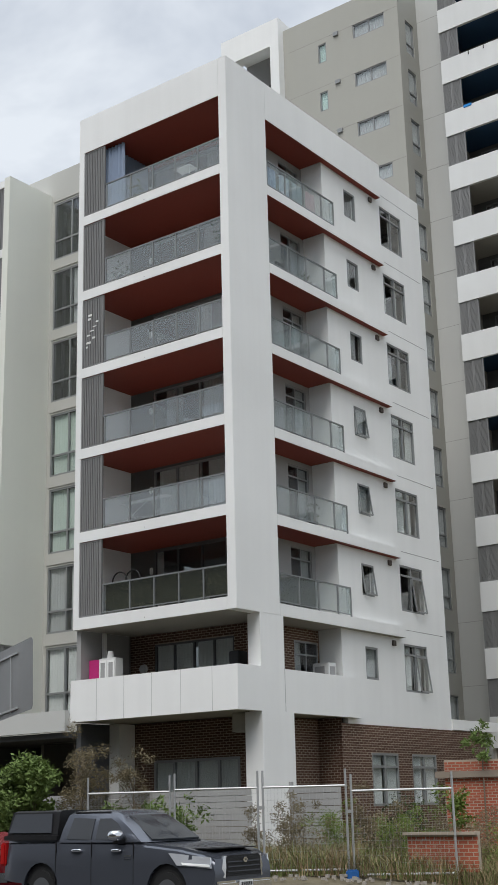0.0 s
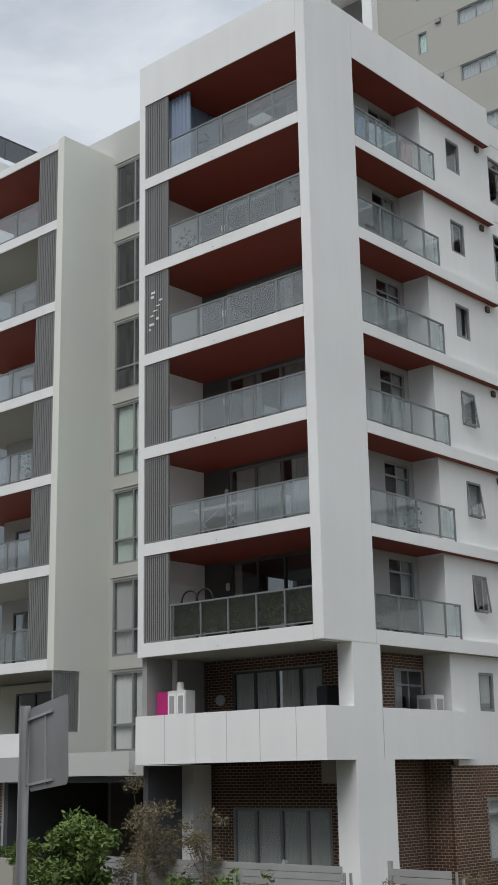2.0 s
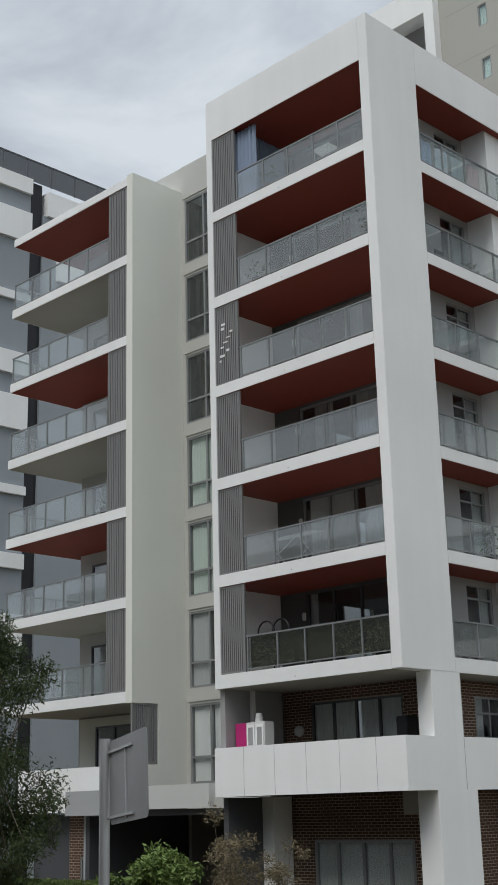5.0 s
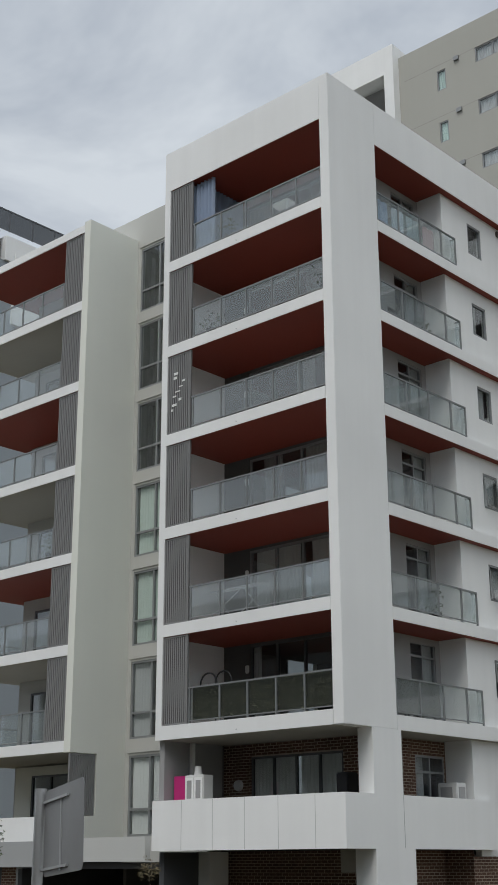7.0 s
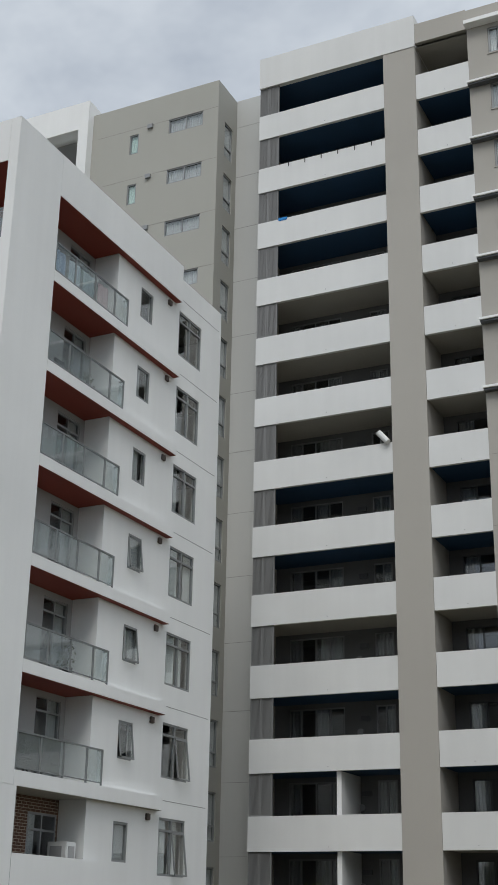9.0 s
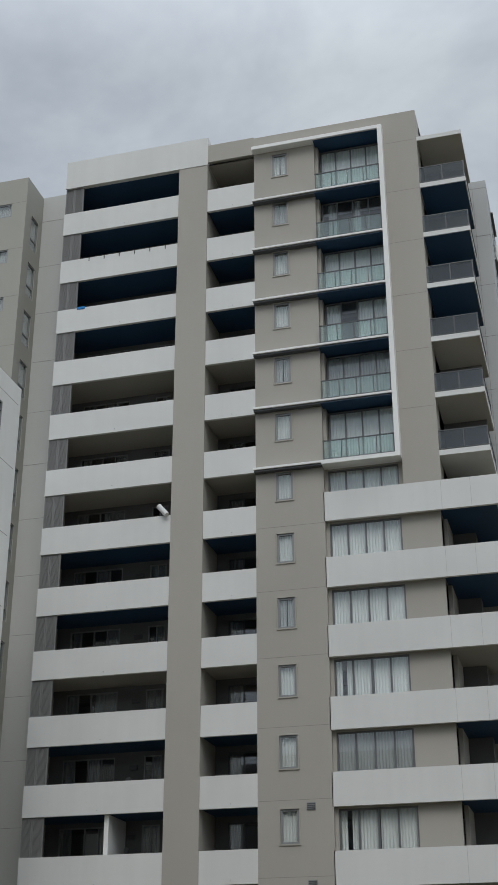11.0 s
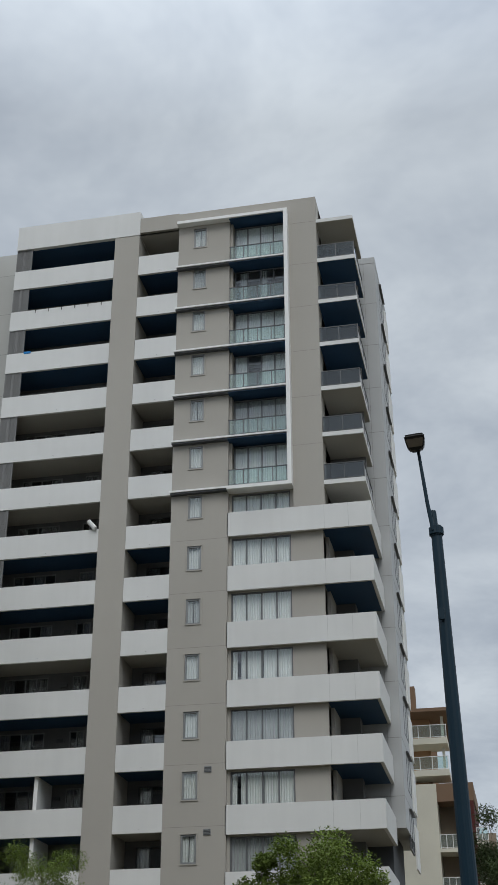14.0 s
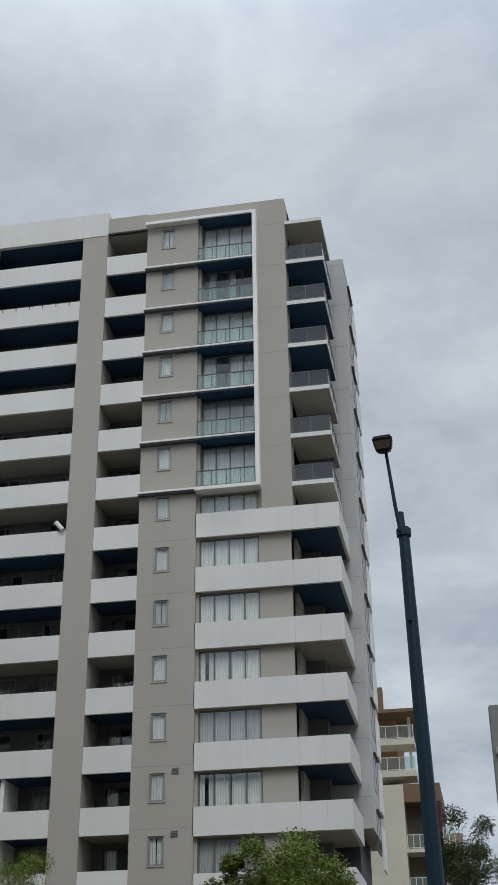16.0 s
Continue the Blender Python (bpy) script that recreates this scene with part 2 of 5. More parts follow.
def plate_mesh(name, axis, d0, d1, u0, u1, z0, z1, holes):
    """One connected slab from depth d0 to d1 with rectangular openings right through it."""
    us = sorted({round(min(max(v, u0), u1), 5) for v in (u0, u1, *[h[k] for h in holes for k in (0, 1)])})
    zs = sorted({round(min(max(v, z0), z1), 5) for v in (z0, z1, *[h[k] for h in holes for k in (2, 3)])})
    solid = {(i, j) for i in range(len(us) - 1) for j in range(len(zs) - 1) if not any(h[0] < (us[i] + us[i + 1]) / 2 < h[1] and h[2] < (zs[j] + zs[j + 1]) / 2 < h[3] for h in holes)}
    bm, seen = bmesh.new(), {}
    def at(i, j, d):
        if (i, j, d) not in seen:
            seen[i, j, d] = bm.verts.new((us[i], (d0, d1)[d], zs[j]) if axis == "y" else ((d0, d1)[d], us[i], zs[j]))
        return seen[i, j, d]
    for i, j in solid:
        bm.faces.new((at(i, j, 0), at(i + 1, j, 0), at(i + 1, j + 1, 0), at(i, j + 1, 0)))
        bm.faces.new((at(i, j, 1), at(i, j + 1, 1), at(i + 1, j + 1, 1), at(i + 1, j, 1)))
        for di, dj, a, b in ((-1, 0, (0, 0), (0, 1)), (1, 0, (1, 1), (1, 0)), (0, -1, (1, 0), (0, 0)), (0, 1, (0, 1), (1, 1))):
            if (i + di, j + dj) not in solid:
                bm.faces.new((at(i + a[0], j + a[1], 0), at(i + b[0], j + b[1], 0), at(i + b[0], j + b[1], 1), at(i + a[0], j + a[1], 1)))
    bmesh.ops.recalc_face_normals(bm, faces=bm.faces[:])
    return bm


def wall_y(name, u0, u1, z0, z1, y0, y1, holes, material, parent, label=""):
    return part(name, plate_mesh(name, "y", y0, y1, u0, u1, z0, z1, holes), material, parent, label)


def wall_x(name, u0, u1, z0, z1, x0, x1, holes, material, parent, label=""):
    return part(name, plate_mesh(name, "x", x0, x1, u0, u1, z0, z1, holes), material, parent, label)


def swap(boxes, axis, c):
    """Boxes given as (u0, u1, depth0, depth1, z0, z1), depth into the wall, for a wall facing -y or +x at c."""
    if axis == "y":
        return [(a, b, c + p, c + q, z, w) for a, b, p, q, z, w in boxes]
    return [(c - q, c - p, a, b, z, w) for a, b, p, q, z, w in boxes]


def pleats(name, axis, c, u0, u1, z0, z1, material, parent, wave=0.13, amp=0.03):
    n = max(4, int((u1 - u0) / wave * 4))
    v, f = [], []
    for i in range(n + 1):
        u = u0 + (u1 - u0) * i / n
        d = amp * math.sin(i * math.pi / 2 + 0.3 * math.sin(u * 5))
        for z in (z0, z1):
            v.append((u, c + d, z) if axis == "y" else (c - d, u, z))
        if i:
            f.append((2 * i - 2, 2 * i, 2 * i + 1, 2 * i - 1))
    me = bpy.data.meshes.new(name)
    me.from_pydata(v, [], f)
    return part(name, me, material, parent)


def window(parent, axis, c, u0, u1, z0, z1, mull=(), trans=None, frame_mat=None, t=0.06, curtain=None, cover=((0, 1),), openings=(), pane_mat=None):
    """A framed window: the frame is the window's own mesh; panes, curtains and an open sash hang on it."""
    fm, pm = frame_mat or ALU, pane_mat or GLASS
    us = [u0] + [u0 + (u1 - u0) * k for k in mull] + [u1]
    zt = z0 + (z1 - z0) * trans if trans else None
    zs = [z0, zt, z1] if zt else [z0, z1]
    us_in = [(a + (t if a == u0 else t / 2), b - (t if b == u1 else t / 2)) for a, b in zip(us, us[1:])]
    zs_in = [(a + (t if a == z0 else t / 2), b - (t if b == z1 else t / 2)) for a, b in zip(zs, zs[1:])]
    d0, d1 = (c, c + 0.09) if axis == "y" else (c - 0.09, c)
    w = part("window", plate_mesh("window", axis, d0, d1, u0, u1, z0, z1, [(*p, *q) for p in us_in for q in zs_in]), fm, parent)
    k = 0
    for a, b in zip(us, us[1:]):
        for p, q in zip(zs, zs[1:]):
            if k in openings:
                h, ww = q - p - 0.04, b - a - 0.04
                s = 0.05
                me = box_mesh("sash", swap([(0, ww, 0, 0.04, -h, -h + s), (0, ww, 0, 0.04, -s, 0), (0, s, 0, 0.04, -h, 0), (ww - s, ww, 0, 0.04, -h, 0)], axis, 0))
                sash = part("sash", me, fm, w)
                ang = 7
                sash.matrix_basis = pose(a + 0.02, c - 0.02, q - 0.02, -ang) if axis == "y" else pose(c + 0.02, a + 0.02, q - 0.02, 0, -ang)
                gp = pb("pane", swap([(s, ww - s, 0.015, 0.021, -h + s, -s)], axis, 0), pm, w)
                gp.matrix_basis = sash.matrix_basis
            else:
                pb("pane", swap([(a + t / 2, b - t / 2, 0.04, 0.046, p + t / 2, q - t / 2)], axis, c), pm, w)
            k += 1
    if curtain:
        for a, b in cover:
            pleats("curtain", axis, c + 0.13 if axis == "y" else c - 0.13, u0 + (u1 - u0) * a, u0 + (u1 - u0) * b, z0, z1, curtain, w)
    return w


def balustrade(parent, axis, c, u0, u1, z, posts, h=1.05, pane_mat=None, rail_mat=None, ends=()):
    rm = rail_mat or RAILM
    b = pb("balustrade", swap([(u0, u1, 0.02, 0.075, z + h - 0.045, z + h), (u0, u1, 0.03, 0.065, z + 0.07, z + 0.10)], axis, c), rm, parent)
    for u in posts:
        pb("post", swap([(u - 0.022, u + 0.022, 0.022, 0.073, z, z + h - 0.045)], axis, c), rm, b)
    for a, e in zip(posts, posts[1:]):
        pb("pane", swap([(a + 0.03, e - 0.03, 0.042, 0.052, z + 0.105, z + h - 0.05)], axis, c), pane_mat or RAILGLASS, b)
    for u, depth in ends:
        pb("end_rail", swap([(u - 0.022, u + 0.022, 0.08, depth, z + h - 0.045, z + h), (u - 0.022, u + 0.022, depth - 0.05, depth, z, z + h - 0.045)], axis, c), rm, b)
        pb("pane", swap([(u - 0.005, u + 0.005, 0.1, depth - 0.06, z + 0.1, z + h - 0.05)], axis, c), pane_mat or RAILGLASS, b)
    return b


def louvres(parent, axis, c, u0, u1, z0, z1, n, mid=False):
    fr = [(u0, u1, 0, 0.07, z1 - 0.05, z1), (u0, u1, 0, 0.07, z0, z0 + 0.05), (u0, u0 + 0.05, 0, 0.07, z0 + 0.05, z1 - 0.05), (u1 - 0.05, u1, 0, 0.07, z0 + 0.05, z1 - 0.05)]
    s = pb("louvre_screen", swap(fr, axis, c), SLAT, parent)
    pitch = (u1 - u0 - 0.1) / n
    me = box_mesh("slat", swap([(-pitch * 0.33, pitch * 0.33, 0.01, 0.06, z0 + 0.05, z1 - 0.05)], axis, c))
    me.materials.append(SLAT)
    for k in range(n):
        u = u0 + 0.05 + pitch * (k + 0.5)
        ob = new("slat", me)
        ob.parent = s
        ob.location = (u, 0, 0) if axis == "y" else (0, u, 0)
    return s


def tube(bm, a, b, r0, r1, n=8):
    """A tapered round bar from a to b added to bm."""
    a, b = Vector(a), Vector(b)
    q = (b - a).to_track_quat("Z", "Y").to_matrix()
    rings = []
    for p, r in ((a, r0), (b, r1)):
        rings.append([bm.verts.new(p + q @ Vector((r * math.cos(2 * math.pi * k / n), r * math.sin(2 * math.pi * k / n), 0))) for k in range(n)])
    for k in range(n):
        bm.faces.new((rings[0][k], rings[0][(k + 1) % n], rings[1][(k + 1) % n], rings[1][k]))
    bm.faces.new(rings[1]); bm.faces.new(rings[0][::-1])
    return bm


# ---- ground ----
def lie(x, y):
    """Height of the ground: level round the houses, falling away to the south and east."""
    return -0.5 - 0.05 * max(0, min(20 - y, 60)) - 0.16 * max(0, min(12 - y, 45)) - 0.12 * max(0, min(x + 14, 40)) * min(1, max(0, (60 - y) / 30))


def sheet(name, xs, ys, lift, material):
    v = [(x, y, lie(x, y) + lift) for y in ys for x in xs]
    n = len(xs)
    f = [(j * n + i, j * n + i + 1, (j + 1) * n + i + 1, (j + 1) * n + i) for j in range(len(ys) - 1) for i in range(n - 1)]
    me = bpy.data.meshes.new(name)
    me.from_pydata(v, [], f)
    return part(name, me, material, None)


SOIL = mat("dry_soil_and_grass", (0.13, 0.11, 0.07), 0.95, var=0.25, scale=4, bump=0.05, fine=12)
ASPHALT = mat("asphalt", (0.055, 0.055, 0.057), 0.9, var=0.12, scale=3, bump=0.01, fine=60)
xs = sorted({*range(-60, 61, 3), -3000, -800, -300, -150, -90, 90, 150, 300, 800, 3000})
ys = sorted({*range(-60, 91, 3), -3000, -800, -300, -150, 120, 200, 400, 900, 3000})
tagged(sheet("ground", xs, ys, 0, SOIL), "dry soil with rough grass and rubble", "ground", kind="structure")
# invented wall behind the camera: cuts low sky light and darkens reflections
tagged(pb("light_block_south", [(-140, 110, -52, -50, -60, 32)], BACKW, None), "unseen plain wall added to cut low sky light", "wall", kind="structure")
tagged(sheet("road", [-60 + 3 * k for k in range(41)], [8, 10, 12, 14, 16, 18], 0.03, ASPHALT), "dark grey worn asphalt road", "road", kind="structure")

# ---- white corner apartment building ----
FY, SX, WX = 27.55, -21.6, -21.85      # front face, side face of the bands, side wall
LV = [6.95 + 3.008 * i for i in range(7)]   # undersides of the slabs, the last one is the roof's
TH = 0.36
TOP = 26.45
main = thing("apartment_building", "white rendered corner apartment block with red balcony soffits", "building")
pb("corner_column", [(-21.95, SX, FY, 29.87, LV[0], TOP)], WHITE, main, "white rendered corner pier", 0.012)
pb("side_fin", [(-28.65, -28.40, FY, 30.2, LV[0], LV[6])], WHITE, main)
for i, z in enumerate(LV[:6]):
    t = 0.40 if i == 0 else TH
    pb("floor_slab", [(-28.40, -21.95, FY, 30.2, z, z + t)], WHITE, main)
    pb("floor_slab", [(-23.2, SX, 29.87, 33.8, z, z + t), (-22.3, SX, 33.8, 37.9, z, z + t)], WHITE, main)
# roof band
pb("roof_fascia", [(-28.65, -21.95, FY, FY + 0.3, LV[6], TOP), (-21.9, SX, 29.87, 37.9, LV[6], TOP), (-28.65, -28.35, FY + 0.3, 30.2, LV[6], TOP), (-28.35, -21.9, FY + 0.3, 41.2, LV[6] + 0.02, LV[6] + 0.3)], WHITE, main)
pb("parapet_capping", [(-28.645, SX - 0.005, FY + 0.005, FY + 0.295, TOP, TOP + 0.03), (-21.895, SX - 0.005, FY + 0.295, 37.895, TOP, TOP + 0.03)], WHITE, main)
for i in range(7):
    z = LV[i]
    m = CONC if i == 0 else RED
    pb("soffit", [(-28.35, -21.96, FY + 0.02, 30.19, z - 0.012, z - 0.002)], m, main, "concrete soffit" if i == 0 else "red oxide soffit")
    pb("soffit", [(-23.19, SX - 0.02, 29.88, 33.79, z - 0.012, z - 0.002), (-21.84, SX - 0.02, 33.79, 37.88, z - 0.012, z - 0.002)], m, main)
# core walls
BACKY, BACKX = 30.2, -22.8
holes_b, holes_s, holes_w = [], [], []
for i in range(-2, 6):
    zf = (LV[i] + TH) if i >= 0 else (4.1 if i == -1 else 0.6)
    if i >= -1:
        holes_b.append((-27.3, -22.95, zf + 0.08, zf + 2.56))
        holes_s.append((32.3, 33.6, zf + 0.08, zf + 2.45))
        zc = LV[i + 1]
        holes_w += [(35.4, 36.25, zc - 1.66, zc - 0.5), (38.15, 39.9, zc - 1.95, zc - 0.18)]
holes_b.append((-27.2, -23.4, 0.75, 2.62))
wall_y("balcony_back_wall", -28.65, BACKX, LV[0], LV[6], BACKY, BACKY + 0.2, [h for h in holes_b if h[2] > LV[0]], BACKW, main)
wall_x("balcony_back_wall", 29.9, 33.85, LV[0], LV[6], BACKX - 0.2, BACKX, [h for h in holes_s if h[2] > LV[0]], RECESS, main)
pb("return_wall", [(BACKX, WX, 33.85, 34.05, 3.88, LV[6])], WHITE, main)
wall_x("side_wall", 34.05, 41.3, 3.70, TOP - 0.25, WX - 0.2, WX, holes_w, WHITE, main)
pb("side_wall_joint", [(WX - 0.01, WX + 0.003, 37.9, 41.29, z + 0.34, z + 0.36) for z in LV], JOINT, main)
pb("rear_wall", [(-34, WX, 41.3, 41.5, -0.5, TOP - 0.25)], WHITE, main)
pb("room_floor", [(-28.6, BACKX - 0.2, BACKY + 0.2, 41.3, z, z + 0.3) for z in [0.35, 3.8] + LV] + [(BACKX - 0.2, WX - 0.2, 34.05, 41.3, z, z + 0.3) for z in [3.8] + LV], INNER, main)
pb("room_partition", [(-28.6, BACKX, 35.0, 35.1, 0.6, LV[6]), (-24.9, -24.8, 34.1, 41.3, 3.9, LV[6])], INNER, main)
pb("roof", [(-28.4, -21.9, FY + 0.3, 41.3, LV[6] + 0.32, LV[6] + 0.5)], CONC, main)
# balconies, doors, windows
VENTBROWN = mat("brown_vent_grille", (0.10, 0.08, 0.07), 0.7, var=0.1, bump=0.002)
BL = [-27.30, -26.10, -25.03, -23.97, -22.95, -21.97]
SP = [29.95, 31.08, 32.24, 33.45, 34.28]
for i in range(6):
    z = LV[i] + (0.40 if i == 0 else TH)
    balustrade(main, "y", FY + 0.02, -27.35, -21.95, z, BL, pane_mat=GLASS if i == 0 else None)
    balustrade(main, "x", SX - 0.02, 29.9, 34.3, z, SP, ends=((34.28, 0.5),))
    louvres(main, "y", FY + 0.03, -28.40, -27.38, z, LV[i + 1] - 0.012, 11)
    cov = [((0, 0.08),), ((0.04, 0.46), (0.56, 1)), ((0.12, 0.3), (0.52, 1)), ((0.45, 0.62), (0.78, 1)), ((0.55, 1),), ((0, 0.35), (0.6, 0.95))][i]
    window(main, "y", BACKY + 0.03, -27.3, -22.95, z + 0.08, z + 2.56, (0.25, 0.5, 0.75), None, DARKALU if i == 0 else ALU, 0.07, CURTAIN if i in (1, 3) else CURTAIN2, cov)
    window(main, "x", BACKX - 0.03, 32.3, 33.6, z + 0.08, z + 2.45, (0.5,), 0.82, ALU, 0.06, CURTAIN2, ((0.55, 1),))
    zc = LV[i + 1]
    window(main, "x", WX - 0.02, 35.4, 36.25, zc - 1.66, zc - 0.5, (), None, ALU, 0.07, CURTAIN2, ((0, [0.1, 1, 1, 0.6, 0.5, 0.15][i]),), openings=(0,) if i in (0, 1, 2) else ())
    window(main, "x", WX - 0.02, 38.15, 39.9, zc - 1.95, zc - 0.18, (0.5,), 0.78, ALU, 0.07, [CURTAIN2, CURTAIN, CURTAIN][i % 3], [((0.0, 0.1),), ((0.0, 0.45), (0.55, 0.75)), ((0.0, 0.45), (0.7, 1)), ((0.0, 0.3), (0.55, 0.7)), ((0.05, 0.2), (0.6, 0.7)), ((0.0, 0.12), (0.5, 0.58))][i], openings=(2,) if i == 0 else ())
    pb("vent_box", [(WX, WX + 0.08, 37.27, 37.48, zc - 0.33, zc - 0.13)], VENTBROWN, main, "small grey metal vent cowl", 0.01)
    pb("wall_light", [(-27.45, -27.3, BACKY - 0.08, BACKY, z + 1.7, z + 1.95)], CURTAIN, main, "pale bulkhead wall light", 0.03)
# first floor
holes1 = [(-26.9, -23.35, 4.15, 6.55)]
for b in ((-28.70, SX, FY - 0.02, FY + 0.18, 3.88, 5.25), (-28.70, -28.5, FY + 0.18, 30.2, 3.88, 5.25), (SX - 0.2, SX, FY + 0.18, 28.75, 3.88, 5.25), (SX - 0.2, SX, 30.02, 33.85, 3.88, 5.25), (-21.80, SX, 33.85, 34.6, 3.88, 5.2)):
    pb("parapet", [b], WHITE, main, "white painted panel parapet")
pb("parapet_joint", [(x - 0.008, x + 0.008, FY - 0.023, FY - 0.01, 3.9, 5.24) for x in (-27.5, -26.28, -25.08, -23.87, -22.6)] + [(SX - 0.01, SX + 0.003, 30.01, 30.03, 3.9, 6.9)], PALEJOINT, main)
pb("floor_slab", [(-28.5, SX - 0.2, FY + 0.18, 30.2, 3.90, 4.1), (-23.2, SX - 0.2, 30.2, 33.85, 3.90, 4.1), (-28.5, -23.2, BACKY + 0.2, 34, 3.9, 4.1)], CONC, main)
pb("corner_column", [(-22.1, SX - 0.003, 28.75, 30.02, -0.5, LV[0])], WHITE, main)
pb("column_casing", [(-22.3, SX, 28.78, 30.47, -0.5, 3.88)], WHITE, main)
pb("column_head", [(-22.9, -22.3, 28.9, 30.2, 3.3, 3.88)], CONC, main)
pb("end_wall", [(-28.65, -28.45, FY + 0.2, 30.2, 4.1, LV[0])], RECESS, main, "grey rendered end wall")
pb("wall_pipe", [(-28.44, -28.3, 28.75, 28.89, 4.1, LV[0])], WHITE, main, "white drain pipe", 0.02)
bm = bmesh.new(); tube(bm, (-27.75, BACKY, 5.75), (-27.75, BACKY - 0.1, 5.75), 0.17, 0.15, 16); part("wall_light", bm, CURTAIN2, main, "round bulkhead wall light")
window(main, "y", BACKY + 0.0, -27.25, -23.75, 4.15, 6.55, (0.25, 0.5, 0.75), None, DARKALU, 0.06, CURTAIN, ((0.0, 0.49), (0.53, 1)))
window(main, "x", BACKX - 0.0, 32.3, 33.75, 4.15, 6.5, (0.5,), 0.8, ALU, 0.06, CURTAIN2, ((0, 0.4),))
zc = LV[0]
window(main, "x", WX - 0.02, 35.4, 36.25, zc - 1.66, zc - 0.5, (), None, ALU, 0.08, CURTAIN2)
window(main, "x", WX - 0.02, 38.15, 39.9, zc - 1.95, zc - 0.18, (0.5,), 0.78, ALU, 0.07, CURTAIN, ((0, 0.4), (0.5, 0.8)), openings=(2,))
pb("vent_box", [(WX, WX + 0.08, 37.27, 37.48, zc - 0.33, zc - 0.13)], VENTBROWN, main, "", 0.01)
# ground floor openings
window(main, "y", BACKY - 0.02, -27.3, -23.6, 0.75, 2.62, (0.24, 0.5, 0.76), None, ALU, 0.09, CURTAIN, ((0, 1),))
for u in (35.45, 38.25):
    window(main, "x", WX + 0.0, u, u + 1.85, 0.95, 2.75, (0.5,), 0.74, ALU, 0.08, CURTAIN, ((0.02, 0.46), (0.54, 1)))
pb("podium_edge", [(-22.2, WX + 0.05, 41.5, 45.4, 3.72, 4.12)], WHITE, main)

# ---- stair strip and left wing ----
GREENCURT = mat("pale_green_curtain", (0.60, 0.68, 0.62), 0.9, var=0.06, bump=0.003)
# cream balcony wall made grey: its shade is put into the colour
WINGBACK = mat("cream_wall_shade_grey", (0.42, 0.42, 0.40), 0.8, var=0.06, bump=0.004)
wing = thing("apartment_wing", "pale rendered apartment wing with long glass-fronted balconies", "building")
WY, WR = 27.5, -32.44
WL = [6.87 + 3.022 * i for i in range(7)]
pb("blade_wall", [(-32.76, WR, WY, 29.8, 6.85, 25.4)], CREAM, wing, "tall pale cream blade wall")
hs = []
for i in range(-1, 6):
    z1 = 24.97 - 3.02 * (5 - i)
    hs.append((-32.25, -29.4, z1 - 2.5, z1))
wall_y("stair_wall", WR, -28.65, 3.4, 26.4, 29.8, 30.0, hs, STAIRTAN, wing, "beige wall with stacked windows")
pb("spandrel_ledge", [(-32.3, -29.3, 29.76, 29.8, h[3] + 0.08, h[3] + 0.2) for h in hs], STAIRTAN, wing)
for k, h in enumerate(hs):
    window(wing, "y", 29.82, h[0], h[1], h[2], h[3], (0.34, 0.68), 0.33, ALU, 0.07, (CURTAIN, CURTAIN2, GREENCURT, GREENCURT, CURTAIN2, CURTAIN2, CURTAIN2)[k], (((0.02, 0.3), (0.36, 0.62), (0.7, 1)), ((0, 0.31), (0.4, 0.62), (0.72, 1)), ((0.03, 0.65), (0.7, 1)), ((0.03, 0.62), (0.72, 1)), ((0.7, 0.9),), ((0.36, 0.5), (0.66, 1)), ((0.5, 0.64), (0.72, 1)))[k])
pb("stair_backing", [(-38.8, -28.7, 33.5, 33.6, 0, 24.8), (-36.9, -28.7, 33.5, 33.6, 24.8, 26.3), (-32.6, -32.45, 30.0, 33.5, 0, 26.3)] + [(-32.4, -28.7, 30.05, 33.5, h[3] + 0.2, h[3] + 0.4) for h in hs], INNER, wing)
pb("stair_wall_head", [(-34.6, WR - 0.003, 29.82, 30.02, 24.9, 26.4)], STAIRTAN, wing)
pb("stair_roof", [(-36.9, -28.3, 30.0, 41, 26.1, 26.4)], TAN2, wing)
WP = [-39.62, -38.5, -37.35, -36.2, -35.05, -33.85]
for i, z in enumerate(WL):
    last = i == 6
    pb("floor_slab", [(-39.7, -32.76, WY, 31.0, z, z + (0.3 if last else 0.34)), (-39.7, -36.9, 31.0, 36.0, z, z + 0.3)], WHITE, wing)
    red = i in (2, 4, 6)
    pb("soffit", [(-39.66, -32.78, WY + 0.03, 30.98, z - 0.012, z - 0.002)], RED if red else CONC, wing, "red oxide soffit" if red else "bare concrete soffit")
    if not last:
        balustrade(wing, "y", WY + 0.02, -39.68, -33.83, z + 0.34, WP)
        balustrade(wing, "x", -39.65, WY + 0.1, 31.0, z + 0.34, [WY + 0.12, 28.6, 29.8, 31.0])
        louvres(wing, "y", WY + 0.03, -33.80, -32.78, z + 0.34, WL[i + 1] - 0.012, 10)
        window(wing, "y", 30.45, -38.35, -36.2, z + 0.38, z + 2.55, (0.5,), None, DARKALU, 0.07, CURTAIN2, ((0, 0.4),))
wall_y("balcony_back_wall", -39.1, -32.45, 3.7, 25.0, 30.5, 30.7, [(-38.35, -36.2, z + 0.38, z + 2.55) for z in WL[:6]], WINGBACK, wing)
pb("rear_wall", [(-39.1, -38.9, 30.7, 41, 0, 25.0)], CREAM, wing)
